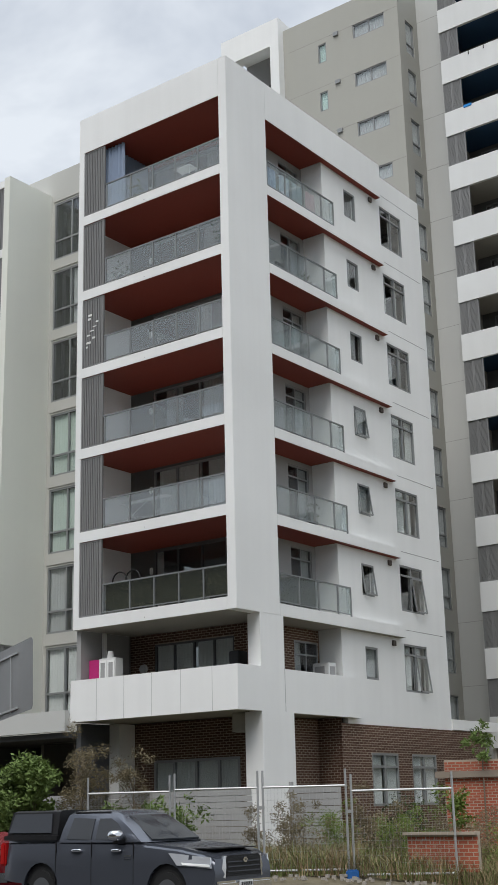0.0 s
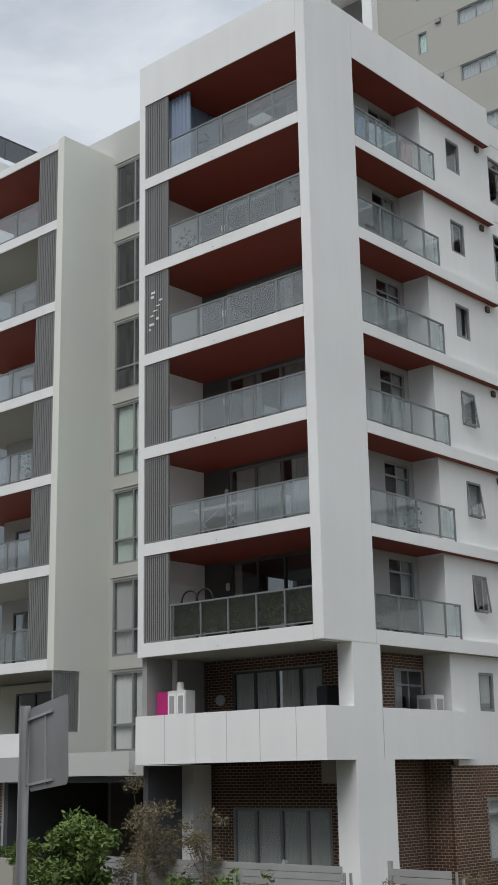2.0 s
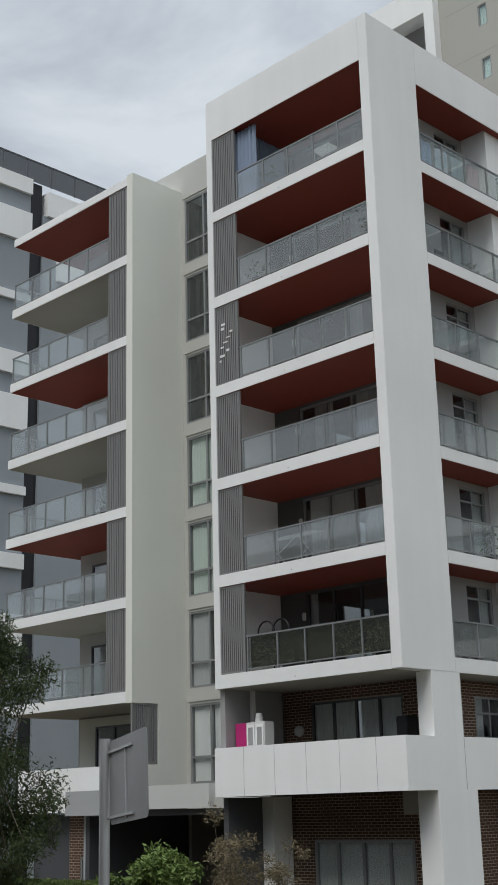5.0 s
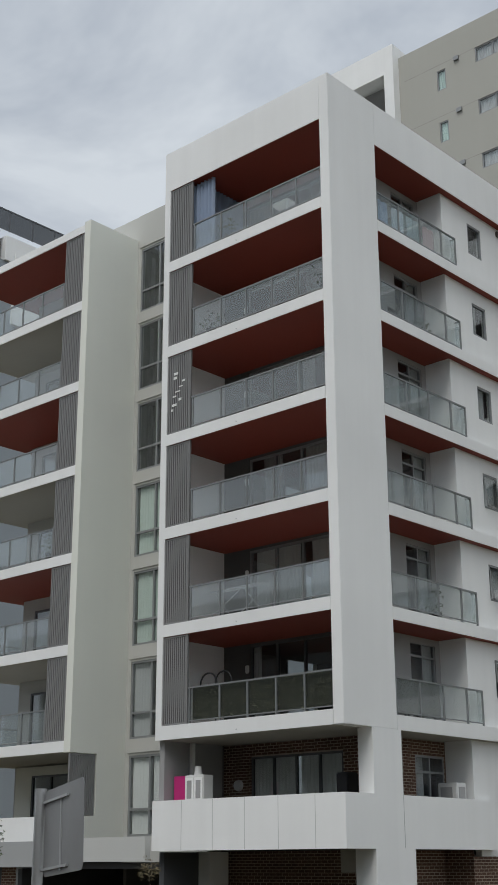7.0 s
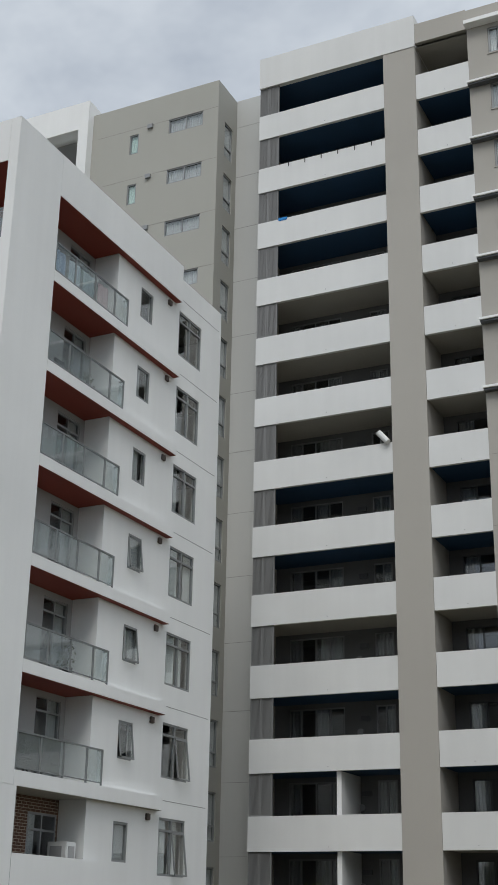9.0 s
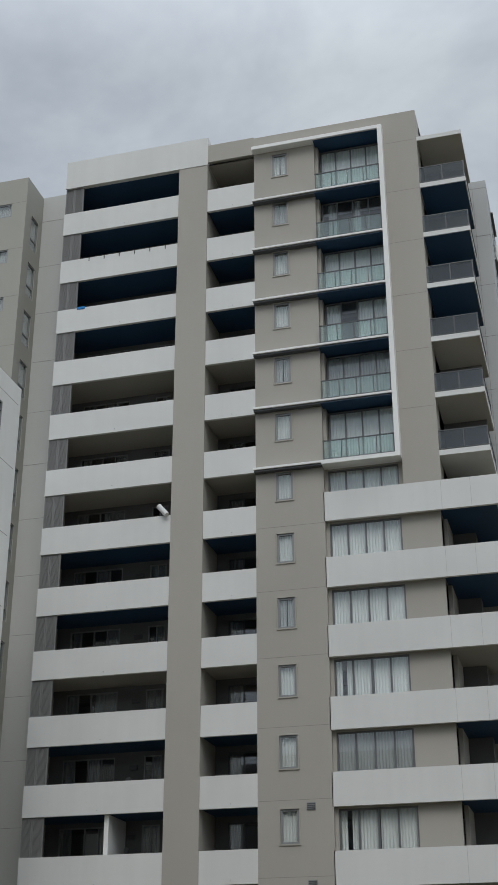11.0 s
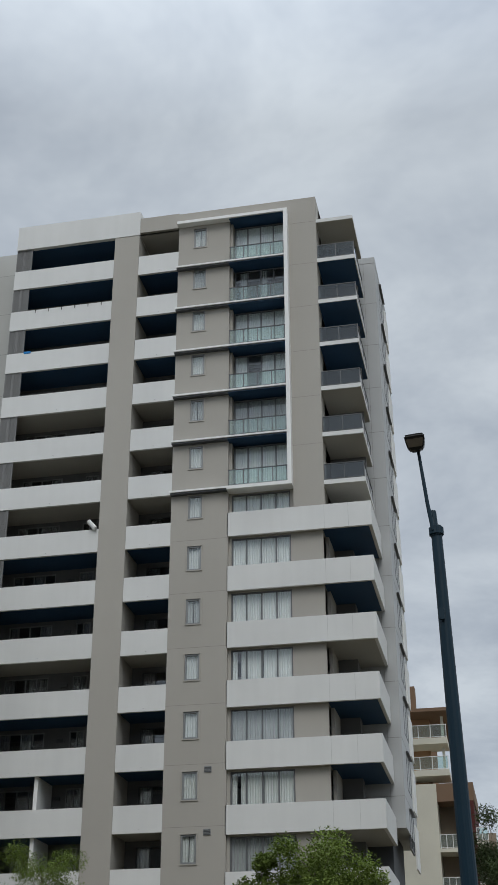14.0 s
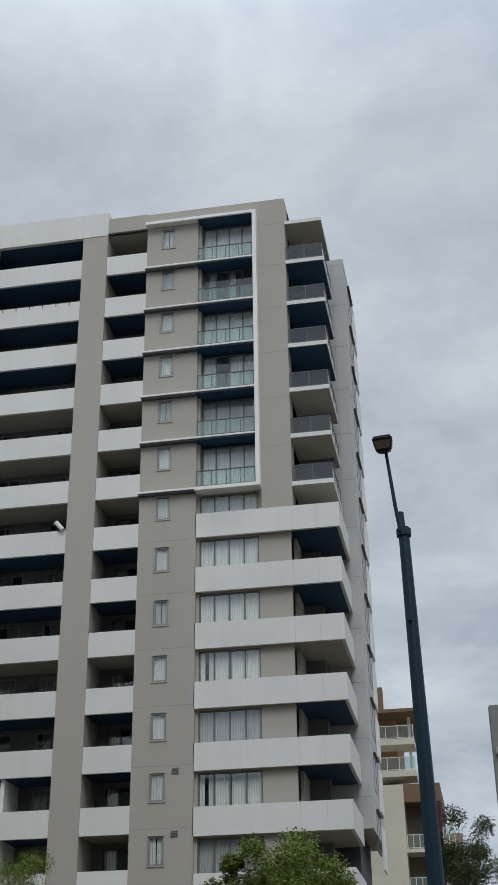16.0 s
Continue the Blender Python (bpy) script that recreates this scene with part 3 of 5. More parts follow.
# lower storeys of the wing
pb("parapet", [(-38.5, -32.76, WY - 0.02, WY + 0.15, 3.55, 4.95)], WHITE, wing)
pb("blade_wall", [(-32.76, WR, 28.6, 29.8, 3.6, 6.85)], CREAM, wing)
pb("blade_foot", [(-32.76, WR, WY, 28.6, 3.6, 4.95)], CREAM, wing)
louvres(wing, "x", WR - 0.02, WY + 0.02, 28.55, 4.97, 6.83, 12)
wall_y("back_wall", -38.9, -32.76, 3.6, 6.8, 30.4, 30.496, [(-38.0, -35.9, 4.2, 6.5)], CREAM, wing)
window(wing, "y", 30.42, -38.0, -35.9, 4.2, 6.5, (0.5,), None, DARKALU, 0.07, CURTAIN2, ((0.5, 1),))
pb("canopy_edge", [(-35.1, -33.2, 26.95, 27.3, 3.45, 4.2)], PANELGREY, wing, "grey metal entrance canopy")
pb("podium_edge", [(-32.43, -28.72, 27.3, 27.5, 3.6, 4.28)], PALEGREY, wing)
# driveway recess: the gloom inside is painted on as near-black walls
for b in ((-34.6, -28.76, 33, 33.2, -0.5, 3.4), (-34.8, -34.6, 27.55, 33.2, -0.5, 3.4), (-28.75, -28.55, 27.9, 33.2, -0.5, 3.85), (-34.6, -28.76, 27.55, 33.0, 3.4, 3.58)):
    pb("driveway_wall", [b], DARKWALL, wing, "driveway wall with deep shade in its colour")
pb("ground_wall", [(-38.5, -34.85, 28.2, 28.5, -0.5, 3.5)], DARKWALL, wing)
pb("pier", [(-28.95, -28.1, 29.3, 30.1, -0.5, 3.86)], WHITE, wing)

# ---- tall taupe tower with white balcony bands ----
MIDALU = mat("charcoal_window_frame", (0.15, 0.155, 0.16), 0.45, metal=0.3, var=0.05, bump=0.001, spec=0.5)
tower = thing("apartment_tower", "tall taupe tower with white balcony bands", "building")
TY = 49.3
BT = [41.13 - 3.04 * k for k in range(14)]    # tops of the bands, downwards
BH = 1.36
TROOF = 44.55
def band(u0, u1, k, name="balcony_band", extra=()):
    return pb(name, [(u0, u1, TY, TY + 0.16, BT[k] - BH, BT[k])] + list(extra), WHITE2, tower)
DARKK = {0, 1, 2, 3, 7, 8, 10, 11, 12}
TB = 51.6
pb("roof_fascia", [(-24.08, -15.96, TY - 0.05, TY + 0.2, 42.77, TROOF), (-24.08, -23.9, TY + 0.2, 51.0, 42.77, TROOF), (-16.16, -15.96, TY + 0.2, TB, 42.77, TROOF)], WHITE2, tower, "white roof fascia")
pb("pier", [(-17.56, -15.98, TY - 0.02, TB, -2, 42.77)], TAN, tower, "taupe rendered pier")
holesL, holesR = [], []
for k in range(13):
    zf = BT[k] - BH + 0.25
    holesL += [(-23.3, -20.75, zf + 0.05, zf + 2.62), (-19.35, -18.5, zf + 0.05, zf + 2.62)]
    holesR.append((-15.4, -13.9, zf + 0.05, zf + 2.55))
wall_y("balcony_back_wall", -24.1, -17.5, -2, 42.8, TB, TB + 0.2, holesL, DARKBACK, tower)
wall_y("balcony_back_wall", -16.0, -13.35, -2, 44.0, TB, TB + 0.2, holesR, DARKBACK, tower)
pb("balcony_side_wall", [(-24.12, -23.97, TY + 0.2, TB, -2, 42.77), (-13.45, -13.3, TY + 0.1, TB, -2, 42.9)], TAN, tower)
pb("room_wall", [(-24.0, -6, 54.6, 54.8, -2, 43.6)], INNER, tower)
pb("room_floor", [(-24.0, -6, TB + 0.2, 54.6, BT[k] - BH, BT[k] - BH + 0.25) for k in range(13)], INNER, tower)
for k in range(13):
    zf = BT[k] - BH + 0.25
    zc = (BT[k - 1] - BH) if k else 42.77
    band(-24.09, -17.57, k)
    band(-15.97, -13.42, k)
    pb("floor_slab", [(-23.97, -17.57, TY + 0.16, TB, zf - 0.2, zf), (-15.97, -13.45, TY + 0.16, TB, zf - 0.2, zf)], CONC, tower)
    sm = NAVY if k in DARKK else CONC
    pb("soffit", [(-23.96, -17.58, TY + 0.17, TB - 0.01, zc + 0.03, zc + 0.04)], sm, tower, "dark navy soffit" if sm is NAVY else "bare concrete soffit")
    pb("soffit", [(-15.96, -13.46, TY + 0.17, TB - 0.01, zc + 0.03, zc + 0.04)], NAVY if k in (1, 2, 3, 7, 8, 10, 11) else CONC, tower)
    louvres(tower, "y", TY + 0.05, -24.08, -23.58, BT[k], zc, 10)
    louvres(tower, "y", TY + 0.05, -23.57, -23.05, BT[k], zc, 10)
    window(tower, "y", TB + 0.02, -23.3, -20.75, zf + 0.05, zf + 2.62, (0.22, 0.48, 0.74), None, ALU, 0.06, DIMBLIND, (((0, 0.2), (0.55, 0.98)), ((0, 0.22), (0.5, 0.7)), ((0.05, 0.2), (0.75, 1)))[k % 3])
    window(tower, "y", TB + 0.02, -19.35, -18.5, zf + 0.05, zf + 2.62, (0.5,), None, ALU, 0.06, DIMBLIND, ((0, 0.9),) if k % 2 else ((0.5, 1),))
    bm = bmesh.new(); tube(bm, (-20.05, TB, zf + 1.55), (-20.05, TB - 0.09, zf + 1.55), 0.15, 0.13, 14); part("round_vent", bm, ALU, tower, "round grey wall vent")
    pb("vent_box", [(-20.0, -19.62, TB - 0.12, TB, zf + 2.0, zf + 2.2)], DARKALU, tower, "", 0.01)
    window(tower, "y", TB + 0.02, -15.4, -13.9, zf + 0.05, zf + 2.55, (0.5,), None, DARKALU, 0.06, DIMBLIND, ((0, 0.45),))
pb("balcony_screen", [(-20.3, -20.1, TY + 0.2, TB, BT[k] - BH, BT[k - 1] - BH) for k in (11, 12)], WHITE, tower)
pb("recess_roof", [(-15.98, -13.46, TY + 0.2, TB, 43.7, 44.0), (-13.4, -6.5, TY + 0.3, 54.6, 43.3, 43.6)], CONC, tower)
pb("roof_recess_fascia", [(-15.98, -13.45, TY + 0.0, TY + 0.2, 42.95, 44.05)], TAN, tower)
# small-window wall
hw = [(-12.45, -11.65, BT[k] + 0.12, BT[k] + 1.52) for k in range(13)]
wall_y("window_wall", -13.42, -10.2, -2, 43.3, TY + 0.0, TY + 0.25, hw, TAN, tower, "taupe wall with small windows")
pb("wall_joint", [(-13.41, -10.21, TY - 0.003, TY + 0.01, BT[k] + 1.85 - 3.02, BT[k] + 1.865 - 3.02) for k in range(6, 13)], JOINT, tower)
for k, h in enumerate(hw):
    window(tower, "y", TY + 0.02, *h, (), None, ALU, 0.09, CURTAIN2 if k in (1, 4, 8) else CURTAIN, ((0, 1),) if k % 4 else ((0, 0.48), (0.53, 1)))
    pb("window_surround", swap([(h[0] - 0.05, h[1] + 0.05, -0.04, 0.02, h[3], h[3] + 0.05), (h[0] - 0.05, h[1] + 0.05, -0.04, 0.02, h[2] - 0.05, h[2]), (h[0] - 0.05, h[0], -0.04, 0.02, h[2], h[3]), (h[1], h[1] + 0.05, -0.04, 0.02, h[2], h[3])], "y", TY), TAN, tower)
for k in (11, 12):
    vent = pb("wall_vent", [(-11.32, -10.94, TY - 0.03, TY, BT[k] + 1.45, BT[k] + 1.75)], ALU, tower, "small grey louvred wall vent")
    pb("wall_vent_blade", [(-11.30, -10.96, TY - 0.045, TY - 0.03, BT[k] + 1.47 + 0.07 * j, BT[k] + 1.50 + 0.07 * j) for j in range(4)], DARKALU, tower)
# projecting frame with glazed balconies on the six upper storeys
FB = 24.42
pb("portal_frame", [(-6.78, -6.55, TY - 0.45, TY + 0.3, FB, 43.1), (-13.45, -6.78, TY - 0.45, TY + 0.0, 42.9, 43.1), (-10.2, -6.78, TY - 0.45, TY + 0.3, FB, FB + 0.2)], WHITE, tower, "pale projecting portal frame")
for k in range(6):
    zl = 39.56 - 3.0 * k if k < 5 else FB
    pb("ledge", [(-13.45, -6.78 if k < 5 else -10.2, TY - 0.38, TY + 0.0, zl + 0.12, zl + 0.22)], WHITE, tower, "white ledge")
    # thin dark strip added as the shadow line below each ledge
    pb("ledge_shadow_strip", [(-13.43, -6.80 if k < 5 else -10.2, TY - 0.3, TY + 0.0, zl + 0.03, zl + 0.118)], DARKALU, tower, "dark strip standing for the shadow under the ledge")
    zt = 42.9 if k == 0 else 39.6 - 3.0 * (k - 1)
    pb("soffit", [(-10.18, -6.80, TY - 0.35, TY + 0.9, zt - 0.03, zt - 0.015)], NAVY, tower)
    pb("floor_slab", [(-10.2, -6.78, TY + 0.002, TY + 0.9, zl + 0.07, zl + 0.21)], CONC, tower)
    balustrade(tower, "y", TY - 0.3, -10.15, -6.80, zl + 0.22, [-10.1, -9.27, -8.45, -7.63, -6.84], 1.02, GREENGLASS, DARKALU)
    window(tower, "y", TY + 0.62, -10.0, -6.80, zl + 0.3, zt - 0.12, (0.25, 0.5, 0.75), None, MIDALU, 0.07, CURTAIN2 if k in (1, 4) else SHEER, (((0, 1),), ((0.1, 0.26), (0.5, 0.62)), ((0, 1),), ((0, 0.24), (0.5, 1)), ((0, 1),), ((0, 0.98),))[k])
pb("balcony_side_wall", [(-10.2, -10.05, TY + 0.25, TY + 1.0, FB, 43.1), (-6.75, -6.55, TY + 0.302, TY + 1.0, FB, 43.0)], TAN, tower)
# plain taupe pier beside the frame
pb("pier", [(-6.55, -4.85, TY + 0.0, 53.5, 23.19, 43.98)], TAN, tower)
pb("wall_joint", [(-6.54, -4.86, TY - 0.003, TY + 0.01, BT[k] + 1.0, BT[k] + 1.015) for k in range(6)], JOINT, tower)
pb("roof_fascia", [(-13.45, -6.55, TY + 0.0, TY + 0.3, 43.1, 43.98)], TAN, tower)
CORNERGLASS = glass("grey_tinted_glass", (0.55, 0.60, 0.63), 1.6, haze=0.03)
# corner balconies, upper six: glass; lower: white bands
for k in range(6):
    zf = 39.36 - 2.94 * k
    pb("floor_slab", [(-4.85, -2.58, TY, 53.6, zf - 0.28, zf - 0.02)], WHITE2, tower)
    balustrade(tower, "y", TY + 0.02, -4.83, -2.6, zf - 0.02, [-4.81, -3.72, -2.63], 1.0, CORNERGLASS, DARKALU)
    balustrade(tower, "x", -2.60, TY + 0.08, 53.5, zf - 0.02, [TY + 0.1, 50.7, 52.1, 53.45], 1.0, CORNERGLASS, DARKALU)
    zs = zf + 2.94
    pb("soffit", [(-4.83, -2.62, TY + 0.03, 53.58, zs - 0.315, zs - 0.305)], NAVY if k in (1, 2, 3) else CONC, tower)
pb("floor_slab", [(-4.85, -2.62, TY, 53.6, 42.0, 42.24)], WHITE2, tower)
pb("corner_wall", [(-5.03, -4.85, TY + 1.2, 53.5, -2, 43.9)], TAN, tower)
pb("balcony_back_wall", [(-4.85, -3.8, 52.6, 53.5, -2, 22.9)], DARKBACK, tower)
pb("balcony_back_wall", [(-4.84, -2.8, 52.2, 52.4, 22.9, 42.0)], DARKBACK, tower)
hwl = []
RH = 1.40
RT = {k: 23.19 - 3.14 * (k - 6) for k in range(6, 14)}     # tops of the corner bands
for k in range(6, 14):
    if k < 13:
        pb("balcony_band", [(-10.24, -2.36, TY, TY + 0.16, RT[k] - RH, RT[k]), (-2.52, -2.36, TY + 0.16, 54.2, RT[k] - RH, RT[k])], WHITE2, tower)
        pb("band_joint", [(u - 0.006, u + 0.006, TY - 0.003, TY + 0.01, RT[k] - RH + 0.01, RT[k] - 0.01) for u in (-4.9, -3.6)], PALEJOINT, tower)
        pb("floor_slab", [(-10.2, -2.52, TY + 0.16, 54.2, RT[k] - RH + 0.02, RT[k] - RH + 0.25)], CONC, tower)
        pb("soffit", [(-5.0, -2.54, TY + 0.17, 54.1, RT[k] - RH - 0.01, RT[k] - RH + 0.01)], CONC if k in (8, 11) else NAVY, tower)
    zc = RT[k - 1] - RH if k > 6 else FB
    hwl.append((-10.05, -6.78, RT[k] - 1.0, zc - 0.06))
    window(tower, "y", TY + 0.34, -10.05, -6.78, RT[k] - 1.0, zc - 0.06, (0.25, 0.5, 0.75), None, MIDALU, 0.07, CURTAIN2 if k in (10, 12) else SHEER, ((0, 1),) if k not in (9, 11) else ((0, 0.1), (0.16, 0.48), (0.52, 1)))
wall_y("recessed_wall", -10.2, -5.03, -2, FB, TY + 0.32, TY + 0.52, hwl, TAN, tower)
pb("side_return", [(-10.2, -10.05, TY + 0.25, TY + 0.318, -2, FB)], TAN, tower)
# grey clad volume behind the corner
pb("clad_volume", [(-12, -1.86, 54.25, 61.0, 7.0, 42.5)], LIGHTGREY, tower, "grey panel cladding")
pb("clad_volume", [(-12, -2.6, 54.3, 60, -2, 7.0)], DARKWALL, tower)
pb("cladding_joint", [(-6, -1.855, 54.244, 54.26, BT[k] + 0.9, BT[k] + 0.92) for k in range(12)] + [(-1.87, -1.854, 54.3, 60.9, BT[k] + 0.9, BT[k] + 0.92) for k in range(12)] + [(-2.6, -2.585, 54.244, 54.26, 7.1, 42.1)], JOINT, tower)
for k in range(12):
    z = BT[k] - 1.4
    window(tower, "x", -1.845, 56.4, 58.6, z, z + 2.0, (0.5,), None, DARKALU, 0.08, None, (), (), DARKGLASS)
    pb("sun_hood", [(-1.85, -1.72, 56.3, 58.7, z + 2.02, z + 2.06)], DARKALU, tower)
    pb("side_panel", [(-1.86, -1.78, 59.0, 60.8, z - 0.6, z + 1.7)], WHITE, tower)
pb("core", [(-24.0, -6.0, 54.9, 70, -2, 42.5)], TAN, tower)

# ---- grey-beige tower behind ----
rear = thing("apartment_tower", "grey-beige rendered tower with small awning windows", "building")
AY, AR = 49.0, -26.26
hr = []
for k in range(6):
    z = 39.44 + 2.8 - 3.0 * k
    hr += [(-29.12, -27.12, z - 0.85, z), (-31.42, -30.88, z - 1.5, z - 0.32)]
wall_y("front_wall", -33.75, AR, -1, 43.84, AY, AY + 0.25, hr, TAN2, rear)
for a, b, c, d in hr:
    if b - a > 1:
        window(rear, "y", AY + 0.03, a, b, c, d, (0.5,), None, ALU, 0.06, CURTAIN2, ((0, 1),))
    else:
        window(rear, "y", AY + 0.03, a, b, c, d, (), None, ALU, 0.06, CURTAIN, ((0, 1),), pane_mat=GREENGLASS)
        pb("vent_box", [(b + 0.55, b + 0.85, AY - 0.12, AY, d + 0.1, d + 0.32)], ALU, rear)
pb("wall_joint", [(-33.4, AR - 0.01, AY - 0.003, AY + 0.01, 42.24 - 3.0 * k, 42.255 - 3.0 * k) for k in range(7)], JOINT, rear)
hx = []
for k in range(13):
    z = 42.0 - 3.0 * k
    hx.append((49.75, 50.65, z - 2.2, z - 0.2))
wall_x("side_wall", AY + 0.25, 51.1, -1, 43.84, AR - 0.25, AR, hx, TAN2, rear)
for a, b, c, d in hx:
    window(rear, "x", AR - 0.05, a, b, c, d, (), 0.32, ALU, 0.07, CURTAIN2, ((0, 1),))
pb("link_wall", [(AR, -24.12, 51.1, 51.3, -1, 43.9)], PALEGREY, rear, "pale link wall")
pb("wall_joint", [(AR + 0.01, -24.19, 51.094, 51.11, 42.24 - 3.0 * k, 42.255 - 3.0 * k) for k in range(13)], JOINT, rear)
pb("roof", [(-33.4, AR - 0.05, AY + 0.25, 60, 43.4, 43.6)], CONC, rear)
pb("core", [(-37, AR - 0.4, 51.5, 60, -1, 43.3)], INNER, rear)
pb("white_bay", [(-37.85, -33.75, AY - 0.5, AY + 0.2, 42.85, 44.5), (-34.35, -33.75, AY - 0.5, AY + 3, -1, 42.85), (-37.85, -34.35, AY - 0.5, AY + 0.2, 38.5, 39.9), (-37.85, -33.75, AY + 0.2, AY + 3, 44.1, 44.45)], WHITE, rear, "white rendered balcony bay")
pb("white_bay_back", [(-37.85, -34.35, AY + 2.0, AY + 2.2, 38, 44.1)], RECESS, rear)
window(rear, "y", AY + 1.95, -36.6, -34.45, 39.95, 42.2, (0.5,), 0.7, DARKALU, 0.08, CURTAIN2, ((0, 0.4),))

# ---- grey and white block at the far left ----
left = thing("apartment_block", "white and grey banded block with dark rooftop balustrade", "building")
LX = -70.0
NEARBLACK = mat("near_black_cladding", (0.02, 0.021, 0.023), 0.5, var=0.1, bump=0.002)
SMOKE = glass("grey_rooftop_glass", (0.16, 0.17, 0.18), 2.4, haze=0.06)
BLUEGREY = mat("blue_grey_render", (0.27, 0.30, 0.32), 0.7, var=0.05, bump=0.003, streak=0.2)
pb("wall", [(LX - 12, LX, 30, 49.2, -2, 47.4)], BLUEGREY, left, "blue-grey wall")
pb("wall", [(LX - 12, LX, 50.3, 90, -2, 45.0)], BLUEGREY, left)
pb("slot", [(LX - 12, LX - 0.2, 49.2, 50.3, -2, 47.4)], NEARBLACK, left, "dark recessed slot")
for z0, z1 in ((46.2, 47.4), (42.4, 44.7), (37.8, 38.4), (32.4, 34.0), (28.5, 30.9), (24.0, 24.6), (19.0, 20.0), (14, 16)):
    pb("white_band", [(LX, LX + 0.25, 30, 49.2, z0, z1)], WHITE, left)
    if z0 > 40:
        pb("white_band", [(LX, LX + 0.25, 51.5, 88, z0 - 2.2, z1 - 1.6)], WHITE, left)
for k in range(16):
    pb("roof_pane", [(LX - 0.06, LX - 0.03, 30 + 2.1 * k, 32.04 + 2.1 * k, 47.42, 49.0)], SMOKE, left, "smoked rooftop glass pane")
for k in range(17):
    pb("roof_post", [(LX - 0.1, LX - 0.02, 29.97 + 2.1 * k, 30.05 + 2.1 * k, 47.4, 49.0)], DARKALU, left)
pb("roof_rail", [(LX - 0.1, LX, 30, 64, 49.0, 49.1)], DARKALU, left)
pb("roof_plant", [(LX - 10, LX - 4, 47, 60, 45, 48.9)], DARKALU, left, "dark rooftop plant room")
pb("roof_room", [(LX - 3, LX + 0.2, 50.6, 56, 45.0, 46.9)], WHITE, left)

# ---- the block of trees, cars and street things ----
def leaf_mesh(name, pts, size, rng, droop=0.0, slim=0.4):
    """Small folded leaves at the given places."""
    v, f = [], []
    for p in pts:
        d = Vector((rng.gauss(0, 1), rng.gauss(0, 1), rng.gauss(0, 0.7) - droop * 2.2)).normalized()
        s = d.cross(Vector((rng.gauss(0, 1), rng.gauss(0, 1), rng.gauss(0, 1)))).normalized()
        n = d.cross(s)
        L = size * rng.uniform(0.65, 1.25)
        w = L * slim
        i = len(v)
        p = Vector(p)
        v += [p, p + d * L * 0.5 + s * w * 0.5 + n * w * 0.18, p + d * L, p + d * L * 0.5 - s * w * 0.5 + n * w * 0.18, p + d * L * 0.5]
        f += [(i, i + 1, i + 4), (i + 1, i + 2, i + 4), (i, i + 4, i + 3), (i + 4, i + 2, i + 3)]
    me = bpy.data.meshes.new(name)
    me.from_pydata([tuple(a) for a in v], [], f)
    return me


def foliage(name, col, rough=0.5, rand=0.5):
    m = mat(name, col, max(rough, 0.6), var=0.22, scale=6, bump=0, rand=rand, spec=0.18)
    b = m.node_tree.nodes["Principled BSDF"]
    b.inputs["Subsurface Weight"].default_value = 0.0
    return m


BARK = mat("grey_brown_bark", (0.16, 0.13, 0.10), 0.9, var=0.2, scale=5, bump=0.03, fine=25)
LEAF = foliage("mid_green_leaf", (0.12, 0.17, 0.035))
LEAFBIG = foliage("glossy_green_leaf", (0.10, 0.145, 0.042), 0.4)
LEAFDARK = foliage("olive_dark_leaf", (0.042, 0.060, 0.022))
LEAFDRY = foliage("dry_brown_leaf", (0.17, 0.14, 0.085), 0.8)
GRASSG = foliage("weedy_grass", (0.14, 0.165, 0.06), 0.8, 0.6)
GRASSD = foliage("dry_straw_grass", (0.26, 0.19, 0.11), 0.85, 0.6)


def tree(name, base, height, spread, leaf, n, material, label, category="tree", seed=1, trunk=0.09, droop=0.0, slim=0.4, crown_from=0.3, clumps=16, group=""):
    rng = random.Random(seed)
    t = thing(name, label, category, group)
    bx, by, bz = base
    bm = bmesh.new()
    top = Vector((bx + rng.uniform(-0.1, 0.1) * spread, by, bz + height * 0.72))
    mid = Vector((bx + rng.uniform(-0.12, 0.12) * spread, by, bz + height * crown_from))
    tube(bm, (bx, by, bz - 0.1), mid, trunk, trunk * 0.75)
    tube(bm, mid, top, trunk * 0.75, trunk * 0.3)
    pts = []
    for k in range(clumps):
        a = rng.uniform(0, 2 * math.pi)
        h = rng.uniform(crown_from, 0.93)
        r = spread * rng.uniform(0.25, 1.0) * math.sqrt(max(0.12, 1 - ((h - 0.55) / 0.5) ** 2))
        tip = Vector((bx + r * math.cos(a), by + r * math.sin(a), bz + height * h))
        frm = mid.lerp(top, rng.uniform(0.0, 0.9))
        elbow = frm.lerp(tip, 0.55) + Vector((0, 0, 0.06 * height * rng.uniform(-0.3, 1)))
        tube(bm, frm, elbow, trunk * 0.3, trunk * 0.17, 5)
        tube(bm, elbow, tip, trunk * 0.17, trunk * 0.05, 5)
        cr = spread * rng.uniform(0.22, 0.42)
        for j in range(n // clumps):
            g = Vector((rng.gauss(0, 1), rng.gauss(0, 1), rng.gauss(0, 0.75)))
            g = g.normalized() * cr * rng.random() ** 0.45
            if droop:
                g.z -= abs(rng.gauss(0, 1)) * droop * cr
            c = tip if rng.random() < 0.75 else elbow
            p = c + g
            p.z = min(p.z, bz + height * (1 + 0.02 * rng.random()))
            pts.append(p)
    part("trunk", bm, BARK, t)
    cr = part("crown", leaf_mesh("crown", pts, leaf, rng, droop, slim), material, t)
    tagged(cr, kind="stuff")
    return t


